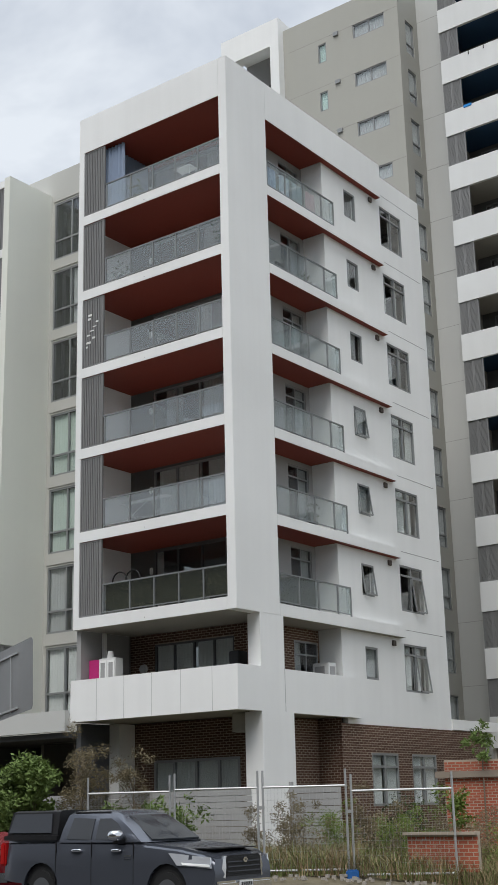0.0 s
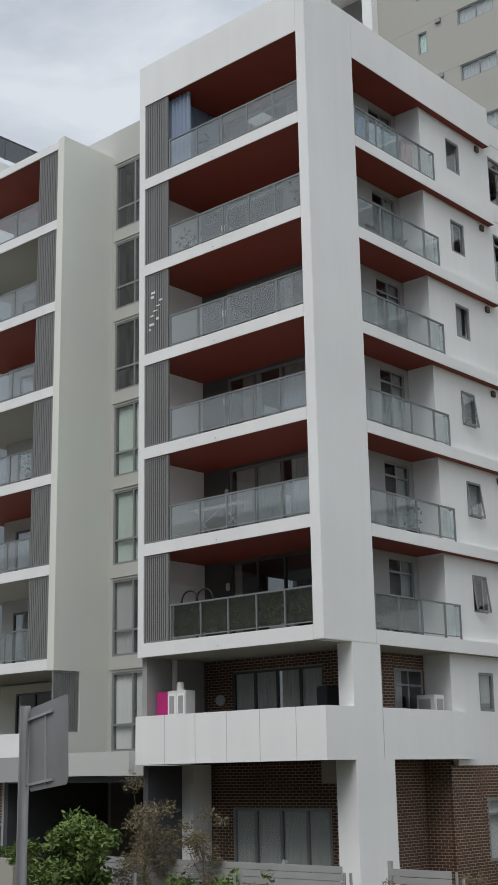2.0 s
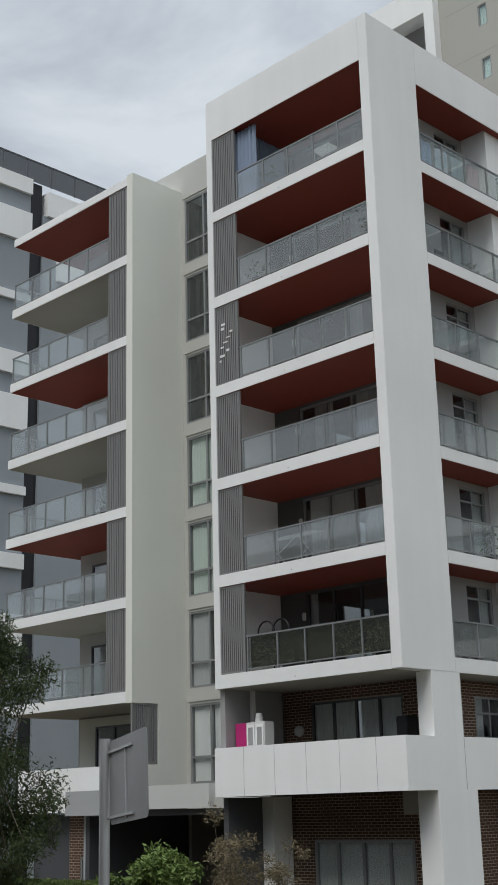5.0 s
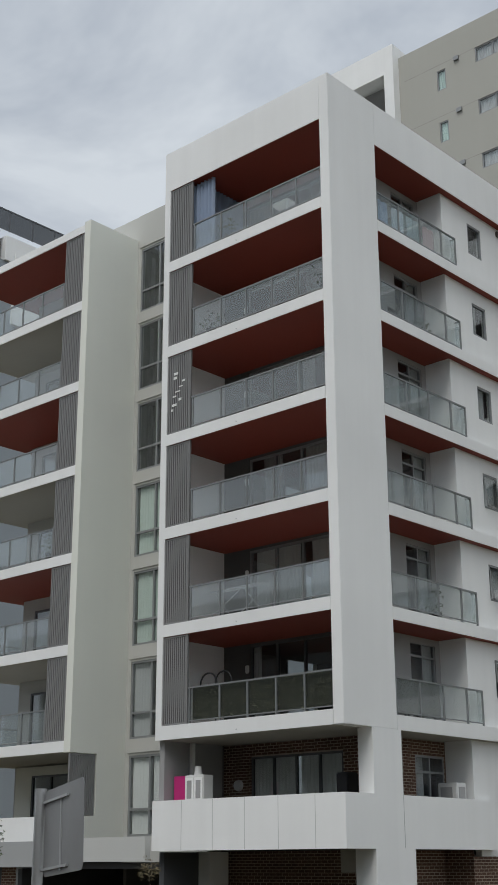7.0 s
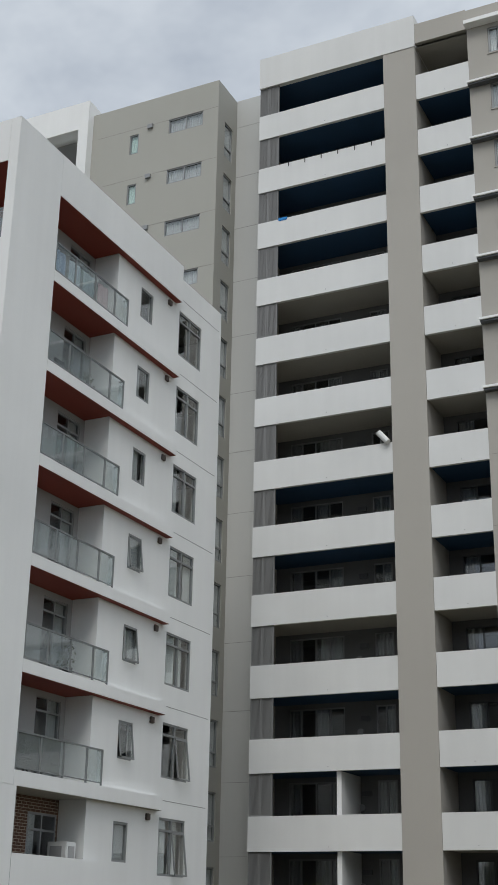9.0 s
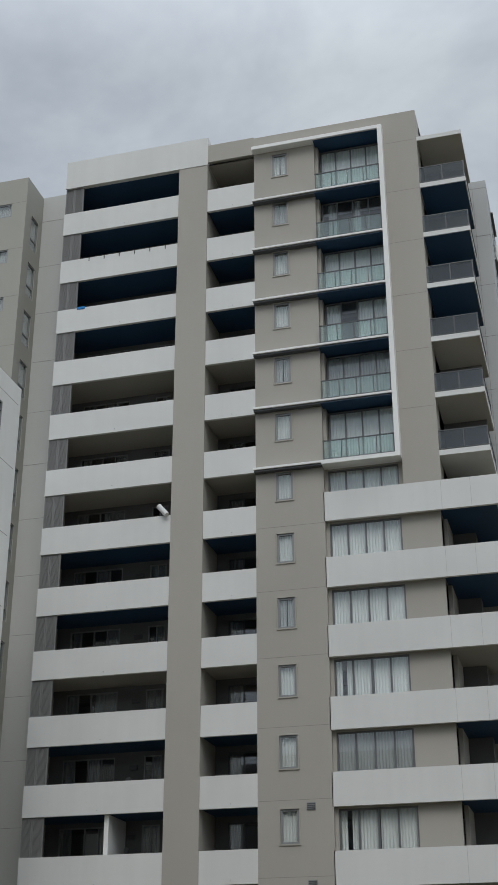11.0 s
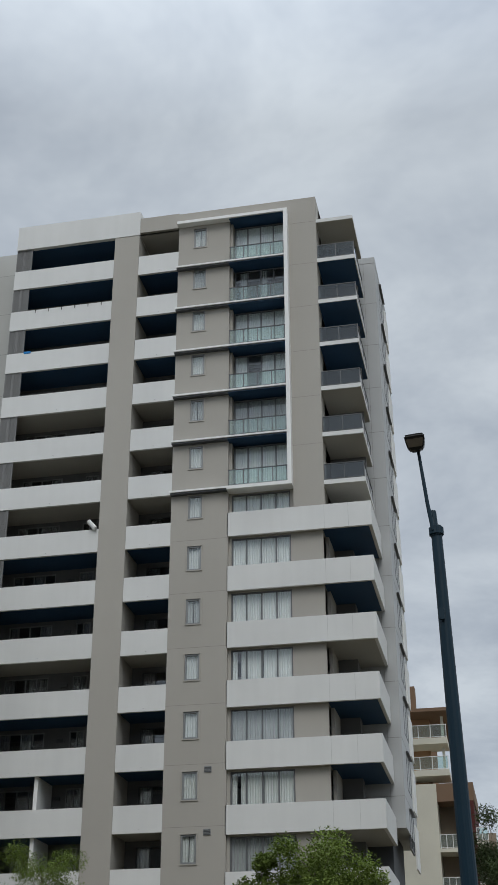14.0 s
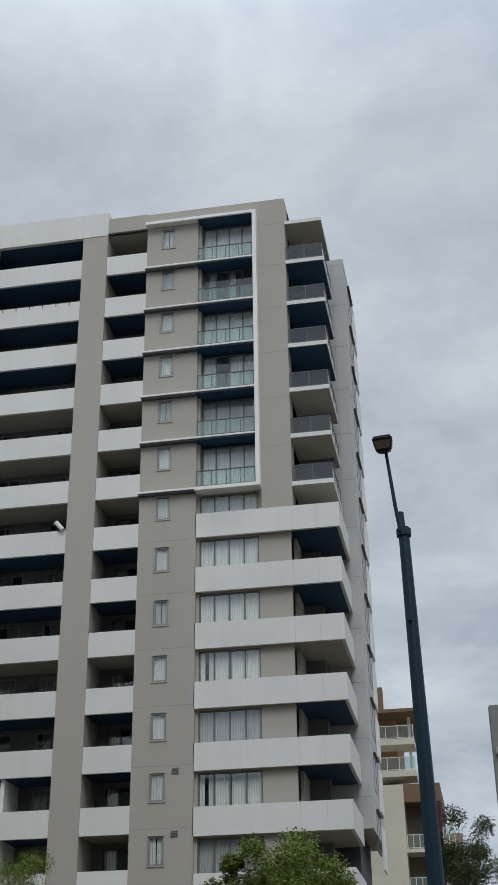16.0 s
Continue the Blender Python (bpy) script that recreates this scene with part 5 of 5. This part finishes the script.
for cx in (1.12, 4.25):
    for y0 in (0.02, 1.58):
        bm = bmesh.new()
        tube(bm, (cx, y0, 0.385), (cx, y0 + 0.25, 0.385), 0.385, 0.385, 28)
        bmesh.ops.bevel(bm, geom=[e for e in bm.edges if abs(e.verts[0].co.y - e.verts[1].co.y) < 1e-5], offset=0.035, segments=2, affect="EDGES")
        w = part("wheel", bm, TYRE, ute)
        bm = bmesh.new()
        tube(bm, (cx, y0 - 0.005, 0.385), (cx, y0 + 0.1, 0.385), 0.23, 0.23, 24)
        part("rim", bm, DARKALU, w)
    pb("wheel_well", [(cx - 0.44, cx + 0.44, 0.06, 1.79, 0.5, 0.86)], BLACK, ute)
ute.matrix_basis = pose(-17.42, 14.3, -0.80)
red_car = thing("parked_car", "dark red parked car behind the truck", "car")
bm = extrude_profile([(0, 0.35), (0.0, 0.75), (0.55, 0.92), (1.2, 0.98), (1.9, 1.42), (3.2, 1.44), (4.2, 1.0), (4.32, 0.6), (4.3, 0.35)], 0, 1.75, 0.08, 3)
part("body", bm, mat("dark_red_paint", (0.16, 0.008, 0.012), 0.25, metal=0.2, var=0.04, bump=0, spec=0.6), red_car)
pb("tail_lamp", [(4.2, 4.33, 0.0, 0.3, 0.7, 0.86)], TAIL, red_car)
for cx in (0.85, 3.45):
    bm = bmesh.new(); tube(bm, (cx, -0.01, 0.32), (cx, 0.2, 0.32), 0.32, 0.32, 24); part("wheel", bm, TYRE, red_car)
red_car.matrix_basis = pose(-22.4, 14.4, -0.82)

# ---- street lamp, road sign, post ----
TEAL = mat("dark_teal_paint", (0.004, 0.024, 0.042), 0.5, var=0.12, scale=2, bump=0.003, spec=0.3)
lamp = thing("street_lamp", "dark teal street lamp with angled arm and flat lantern", "street lamp")
gx, gy = 2.87, 9.43
bm = bmesh.new(); tube(bm, (gx + 0.13, gy, lie(gx, gy) - 0.1), (gx, gy, 3.95), 0.15, 0.1, 18); part("pole", bm, TEAL, lamp)
bm = bmesh.new(); tube(bm, (gx, gy, 3.86), (gx, gy, 4.06), 0.14, 0.14, 16)
bmesh.ops.bevel(bm, geom=bm.edges[:], offset=0.03, segments=2, affect="EDGES"); part("collar", bm, TEAL, lamp)
bm = bmesh.new(); tube(bm, (gx - 0.03, gy + 0.02, 4.0), (gx - 0.05, gy + 0.02, 4.38), 0.075, 0.075, 12); part("pole_cap", bm, TEAL, lamp)
bm = bmesh.new(); tube(bm, (gx - 0.05, gy - 0.1, 3.95), (gx - 0.12, gy - 0.12, 4.5), 0.04, 0.036, 10); tube(bm, (gx - 0.12, gy - 0.12, 4.5), (gx - 0.22, gy - 0.15, 5.6), 0.036, 0.03, 10); part("arm", bm, TEAL, lamp)
hd = loft([[(-w, -d, z), (w, -d, z), (w, d, z), (-w, d, z)] for z, w, d in ((0, 0.10, 0.10), (0.05, 0.15, 0.18), (0.24, 0.19, 0.26), (0.30, 0.19, 0.26), (0.33, 0.14, 0.2))])
bmesh.ops.bevel(hd, geom=[e for e in hd.edges if e.calc_length() > 0.1], offset=0.035, segments=3, affect="EDGES")
head = part("lantern", hd, BLACK, lamp, "dark lantern housing")
head.matrix_basis = pose(gx - 0.25, gy - 0.18, 5.56, 18, -4, 0)
lens = part("lens", loft([[(-w, d0, z), (w, d0, z), (w, d0 + 0.012, z), (-w, d0 + 0.012, z)] for z, w, d0 in ((0.07, 0.13, -0.21), (0.22, 0.165, -0.272))]), mat("lantern_lens", (0.17, 0.15, 0.13), 0.2, var=0.1, bump=0), lamp, "clear ribbed lens")
lens.matrix_basis = head.matrix_basis.copy()
pb("inspection_door", [(gx - 0.05, gx + 0.04, gy - 0.16, gy - 0.12, 2.2, 2.42)], TEAL, lamp)
sgn = thing("road_sign", "back of a grey metal road sign on a galvanised pole", "road sign")
bm = bmesh.new(); tube(bm, (-23.60, 19.41, lie(-23.6, 19.41) - 0.05), (-23.60, 19.41, 5.10), 0.12, 0.12, 16); part("pole", bm, GALV, sgn)
SIGNB = mat("grey_sign_back", (0.27, 0.275, 0.275), 0.5, metal=0.35, var=0.08, scale=4, bump=0.002, streak=0.3)
bm = bmesh.new()
W, H, r = 2.7, 1.77, 0.14
ring = []
for cx, cz, a0 in ((W - r, r, -90), (W - r, H - r, 0), (r, H - r, 90), (r, r, 180)):
    ring += [(cx + r * math.cos(radians(a0 + 22.5 * k)), cz + r * math.sin(radians(a0 + 22.5 * k))) for k in range(5)]
a = [bm.verts.new((x, 0, z)) for x, z in ring]; b = [bm.verts.new((x, 0.012, z)) for x, z in ring]
bm.faces.new(a); bm.faces.new(b[::-1])
for i in range(len(ring)):
    j = (i + 1) % len(ring); bm.faces.new((a[j], a[i], b[i], b[j]))
bmesh.ops.recalc_face_normals(bm, faces=bm.faces[:])
SM = pose(-23.40, 19.41, 3.27, 0, -3.5, -22.5)
pl = part("panel", bm, SIGNB, sgn); pl.matrix_basis = SM
for z in (0.12, 1.5):
    br = pb("bracket", [(-0.2, 1.75, -0.05, -0.002, z, z + 0.055)], GALV, sgn, "", 0.004); br.matrix_basis = SM
sf = pb("stiffener", [(1.22, 1.28, -0.03, -0.001, 0.08, 1.5)], GALV, sgn); sf.matrix_basis = SM
gp = thing("sign_post", "grey weathered steel post by the roadside", "post")
gz = lie(4.1, -2.54)
pb("shaft", [(3.99, 4.3, -2.60, -2.54, gz - 0.1, -2.71)], SIGNB, gp, "", 0.01)
pb("clamp", [(4.02, 4.27, -2.63, -2.60, -3.1, -3.05)], GALV, gp)

# ---- far cream apartment house with balconies ----
far = thing("apartment_house", "cream and brown apartment house with balconies in the distance", "building")
FCREAM = mat("cream_render", (0.64, 0.62, 0.53), 0.8, var=0.05, bump=0.004)
FBROWN = mat("brown_render", (0.20, 0.13, 0.085), 0.8, var=0.06, bump=0.004)
FRED = mat("dark_red_render", (0.085, 0.022, 0.02), 0.8, var=0.06, bump=0.004)
pb("wall", [(-9, -1.95, 82, 92, -2, 15.2)], FCREAM, far)
pb("red_pier", [(-0.1, 0.65, 82, 90, -2, 13.9)], FRED, far)
pb("roof_band", [(-1.95, 0.7, 82.0, 90, 13.9, 15.2)], FBROWN, far)
pb("balcony_back", [(-1.95, -0.1, 84.0, 84.2, -2, 13.9), (0.65, 2.0, 84.5, 84.7, -2, 12)], mat("shaded_brown_wall", (0.26, 0.21, 0.16), 0.8, var=0.06), far)
for k in range(5):
    z = 10.6 - 2.95 * k
    pb("balcony_slab", [(-1.95, -0.1, 81.9, 84, z - 0.25, z)], FCREAM, far)
    b = balustrade(far, "y", 81.95, -1.9, -0.12, z, [-1.88, -1.45, -1.0, -0.55, -0.14], 1.0, GREENGLASS, CURTAIN)
    pb("balcony_slab", [(0.65, 1.5, 82.4, 84.5, z + 0.3, z + 0.5)], FCREAM, far)
    balustrade(far, "y", 82.45, 0.66, 1.5, z + 0.5, [0.68, 1.08, 1.48], 1.0, GREENGLASS, CURTAIN)
pb("penthouse", [(-9, -2.3, 84, 92, 15.2, 20.8)], mat("tan_brick_wall", (0.40, 0.24, 0.14), 0.85, var=0.08), far)
for z, x1 in ((15.75, -0.9), (18.1, -0.9)):
    pb("balcony_slab", [(-4, x1, 81.9, 84.4, z, z + 0.45)], FCREAM, far)
    balustrade(far, "y", 81.95, -4, x1, z + 0.45, [-3.9, -3.0, -2.1, -0.95], 1.0, GREENGLASS, CURTAIN)
    pb("post", [(-1.35, -1.15, 82.6, 82.8, z + 0.45, z + 2.2)], FCREAM, far)
pb("roof", [(-5, -0.75, 81.7, 92, 20.5, 20.75)], FBROWN, far)
pb("chimney", [(-4.2, -3.2, 83.5, 84.5, 20.75, 23.0)], FBROWN, far)

# ---- loose things on the balconies ----
ac = thing("air_conditioner", "white outdoor air-conditioning unit on the balcony", "air conditioner")
pb("casing", [(-22.6, -21.95, 33.1, 33.6, 4.12, 5.72)], WHITE2, ac, "", 0.02)
pb("grille", [(-21.949, -21.935, 33.2, 33.5, 4.6, 5.6)], RECESS, ac); pb("grille", [(-22.5, -22.1, 33.085, 33.099, 4.6, 5.6), ], RECESS, ac)
cab2 = thing("storage_cabinet", "white two-door balcony storage cabinet", "cabinet")
pb("body", [(-27.85, -27.1, 28.0, 28.4, 4.12, 5.95)], WHITE2, cab2, "", 0.015)
for x in (-27.8, -27.44):
    pb("door", [(x, x + 0.31, 27.975, 27.998, 4.2, 5.88)], WHITE, cab2); pb("door_panel", [(x + 0.06, x + 0.25, 27.968, 27.974, 5.3, 5.8)], RECESS, cab2)
pk = thing("folding_board", "bright pink folding board leaning beside the cabinet", "board")
pb("panel", [(-28.4, -27.9, 28.1, 28.16, 4.12, 5.95)], mat("bright_pink", (0.55, 0.035, 0.20), 0.5, var=0.05), pk, "", 0.01)
vt = thing("fan", "small white pedestal fan on the cabinet", "fan")
bm = bmesh.new(); tube(bm, (-27.5, 28.2, 5.95), (-27.5, 28.2, 6.2), 0.12, 0.09, 14); part("housing", bm, WHITE2, vt)
bn = thing("storage_bin", "dark upright storage box behind the parapet", "box")
pb("body", [(-23.0, -22.6, 28.9, 29.4, 4.12, 5.85)], BLACK, bn, "", 0.03)
ct = thing("curtain", "blue-grey outdoor curtain hung across the balcony corner", "curtain")
pleats("cloth", "y", FY + 0.25, -27.8, -26.6, LV[5] + 0.42, LV[6] - 0.05, BLUECURT, ct, 0.16, 0.05)
pleats("cloth", "x", -27.2, FY + 0.3, 29.8, LV[5] + 0.42, LV[6] - 0.05, BLUECURT, ct, 0.16, 0.05)
tb = thing("folding_table", "small white folding table on the balcony", "table")
zt = LV[5] + TH
pb("top", [(-24.3, -23.6, 27.95, 28.4, zt + 0.70, zt + 0.74)], WHITE2, tb)
for x in (-24.27, -23.66):
    for y in (27.98, 28.34):
        pb("leg", [(x, x + 0.03, y, y + 0.03, zt, zt + 0.70)], WHITE2, tb)
airer = thing("drying_rack", "folding wire clothes airer standing on the balcony", "clothes airer")
za = LV[1] + TH
for x in (-26.95, -25.75):
    bm = bmesh.new()
    tube(bm, (x, 27.95, za), (x + 1.0, 28.3, za + 0.85), 0.014, 0.014, 6); tube(bm, (x + 1.0, 27.95, za), (x, 28.3, za + 0.85), 0.014, 0.014, 6)
    part("crossed_leg", bm, GALV, airer)
for k in range(5):
    bm = bmesh.new(); tube(bm, (-26.95, 27.97 + 0.08 * k, za + 0.86), (-24.75, 27.97 + 0.08 * k, za + 0.86), 0.008, 0.008, 6); part("wire", bm, GALV, airer)
# pale paint marks across one louvre screen
rng = random.Random(91)
for k in range(9):
    x, z = -28.25 + 0.5 * rng.random() ** 1.3, LV[3] + TH + 0.75 + 0.15 * k
    pb("paint_mark", [(x, x + rng.uniform(0.06, 0.22), FY + 0.026, FY + 0.034, z, z + rng.uniform(0.03, 0.09))], CURTAIN, main, "pale paint mark")
HEDGE = mat("woven_hedge_screen", (0.04, 0.042, 0.03), 0.9, var=0.3, scale=30, bump=0.01, fine=25)
rng = random.Random(77)
hs2 = thing("screen", "woven artificial hedge screen tied inside the balustrade", "screen")
v = []
for k in range(3500):
    v.append((rng.uniform(-27.25, -22.0), FY + 0.13 + rng.uniform(-0.025, 0.025), LV[0] + 0.5 + rng.uniform(0, 0.93)))
pb("backing", [(-27.28, -21.99, FY + 0.17, FY + 0.18, LV[0] + 0.48, LV[0] + 1.44)], HEDGE, hs2)
tagged(part("leaves", leaf_mesh("leaves", v, 0.05, rng), foliage("faded_plastic_leaf", (0.20, 0.20, 0.13), 0.7), hs2), kind="stuff")
hs3 = thing("screen", "woven artificial hedge screen tied inside the balustrade", "screen")
v = [(SX - 0.16 + rng.uniform(-0.02, 0.02), rng.uniform(30.0, 32.2), LV[0] + 0.5 + rng.uniform(0, 0.93)) for k in range(1400)]
pb("backing", [(SX - 0.18, SX - 0.17, 29.98, 32.22, LV[0] + 0.48, LV[0] + 1.44)], HEDGE, hs3)
tagged(part("leaves", leaf_mesh("leaves", v, 0.05, rng), LEAFDARK, hs3), kind="stuff")
bk = thing("bicycle", "dark bicycle leaning inside the balcony", "bicycle")
for x in (-26.9, -26.3):
    bm = bmesh.new()
    for k in range(16):
        a0, a1 = 2 * math.pi * k / 16, 2 * math.pi * (k + 1) / 16
        tube(bm, (x + 0.33 * math.cos(a0), 27.98, LV[0] + 1.52 + 0.33 * math.sin(a0)), (x + 0.33 * math.cos(a1), 27.98, LV[0] + 1.52 + 0.33 * math.sin(a1)), 0.025, 0.025, 6)
    part("wheel", bm, BLACK, bk)
bm = bmesh.new()
for a, b in (((-26.9, 27.98, LV[0] + 1.52), (-26.6, 27.98, LV[0] + 1.27)), ((-26.6, 27.98, LV[0] + 1.27), (-26.3, 27.98, LV[0] + 1.52)), ((-26.6, 27.98, LV[0] + 0.42), (-26.6, 27.98, LV[0] + 1.27))):
    tube(bm, a, b, 0.018, 0.018, 6)
part("frame", bm, BLACK, bk)


def pot_plant(x, y, z, h, n, seed):
    t = thing("pot_plant", "green plant in a dark pot on the balcony", "pot plant", "balcony pot plants")
    bm = bmesh.new(); tube(bm, (x, y, z), (x, y, z + 0.3), 0.12, 0.16, 12); part("pot", bm, BLACK, t)
    rg = random.Random(seed)
    pts = [(x + rg.gauss(0, 0.14), y + rg.gauss(0, 0.14), z + 0.3 + rg.random() * h) for _ in range(n)]
    tagged(part("leaves", leaf_mesh("leaves", pts, 0.16, rg, 0, 0.3), LEAFDARK, t), kind="stuff")


pot_plant(-26.85, 27.95, LV[4] + TH, 0.55, 60, 1)
pot_plant(-22.3, 33.0, LV[4] + TH, 0.6, 60, 2)
pot_plant(-22.2, 32.9, LV[1] + TH, 0.7, 60, 3)
pot_plant(-22.2, 27.95, LV[4] + TH, 0.5, 50, 4)
pot_plant(-26.2, 28.0, LV[5] + TH, 0.7, 70, 5)
pot_plant(-34.4, 27.9, WL[2] + 0.34, 0.7, 80, 6)
tw_cols = ((0.45, 0.55, 0.70), (0.62, 0.69, 0.76), (0.50, 0.58, 0.60), (0.62, 0.48, 0.50))
for k, c in enumerate(tw_cols):
    t = thing("laundry", "damp towel hung to dry behind the glass", "laundry", "laundry on the balcony")
    y = 30.1 + 0.85 * k
    pleats("cloth", "x", SX - 0.25, y, y + 0.7, LV[5] + TH + 0.15, LV[5] + TH + 0.98, mat("towel_cloth_" + "abcd"[k], c, 0.9, var=0.12, scale=6), t, 0.3, 0.03)
for lv, y in ((4, 31.6), (0, 31.2)):
    ch = thing("balcony_chair", "dark outdoor chair beside the balcony door", "chair", "balcony chairs")
    z = LV[lv] + TH + 0.05
    pb("seat", [(-22.6, -22.15, y, y + 0.45, z + 0.42, z + 0.46)], BLACK, ch)
    pb("backrest", [(-22.6, -22.56, y, y + 0.45, z + 0.46, z + 0.9)], BLACK, ch)
    for dx in (0.0, 0.41):
        for dy in (0.0, 0.41):
            pb("leg", [(-22.6 + dx, -22.56 + dx, y + dy, y + dy + 0.04, z, z + 0.42)], BLACK, ch)
tarp = thing("cloth", "bright blue cloth hung over the balcony band", "cloth")
pb("sheet", [(-23.0, -22.55, TY - 0.03, TY + 0.2, BT[2] - 0.1, BT[2] + 0.06)], mat("bright_blue_cloth", (0.02, 0.22, 0.55), 0.7, var=0.1), tarp, "", 0.02)
pipe = thing("drain_pipe", "short white pipe leaning over the balcony band", "pipe")
bm = bmesh.new(); tube(bm, (-18.15, TY - 0.08, BT[6] + 0.48), (-17.72, TY - 0.12, BT[6] - 0.02), 0.13, 0.13, 12); part("tube", bm, WHITE2, pipe)
for k in range(6):
    x = -22.5 + 0.85 * k
    hk = thing("rail_hook", "small dark hook clipped on the balcony band", "hook", "hooks on the band")
    pb("clip", [(x, x + 0.035, TY - 0.03, TY, BT[1] - 0.22, BT[1])], BLACK, hk)
# weep spouts under the balcony edges
for i, z in enumerate(LV[:6]):
    for x in (-25.4,):
        pb("weep_pipe", [(x, x + 0.022, FY - 0.02, FY, z + 0.1, z + 0.122)], ALU, main)
for k in range(13):
    pb("weep_pipe", [(-20.6, -20.575, TY - 0.03, TY, BT[k] - BH + 0.15, BT[k] - BH + 0.175)], ALU, tower)
    pb("weep_pipe", [(-14.6, -14.575, TY - 0.03, TY, BT[k] - BH + 0.15, BT[k] - BH + 0.175)], ALU, tower)

# ---- brickwork of the corner building, last ----
gfw = [(35.45, 37.3, 0.95, 2.75), (38.25, 40.1, 0.95, 2.75)]
brickwork("x", WX + 0.01, 33.62, 44.2, -0.5, 3.69, gfw, BRICK, main, 300)
brickwork("y", 33.6, BACKX, WX + 0.022, -0.5, 3.86, [], BRICK, main, 0, WX - 0.11)
brickwork("x", BACKX, 30.5, 33.6, -0.5, 3.86, [], BRICK, main)
brickwork("y", 28.08, -36.35, -35.2, -0.5, 3.45, [(-35.75, -35.2, 0.6, 2.15)], BRICK, wing)
window(wing, "y", 28.09, -35.75, -35.2, 0.6, 2.15, (), None, ALU, 0.07)
pb("canopy_column", [(-34.98, -34.83, 27.6, 27.8, -0.5, 3.45)], PANELGREY, wing, "grey steel canopy column", 0.01)
brickwork("y", BACKY, -28.6, -22.3, -0.5, 3.86, [(-27.3, -23.6, 0.75, 2.62)], BRICK, main)
brickwork("y", BACKY, -28.4, BACKX, 4.1, LV[0] - 0.02, [(-27.25, -23.75, 4.15, 6.55)], BRICK, main)
brickwork("x", BACKX, 30.05, 33.83, 4.1, LV[0] - 0.02, [(32.3, 33.75, 4.15, 6.5)], BRICK, main)
pb("brick_reveal", [(BACKX, -22.3, 30.22, 30.4, 4.1, LV[0])], BRICK, main)
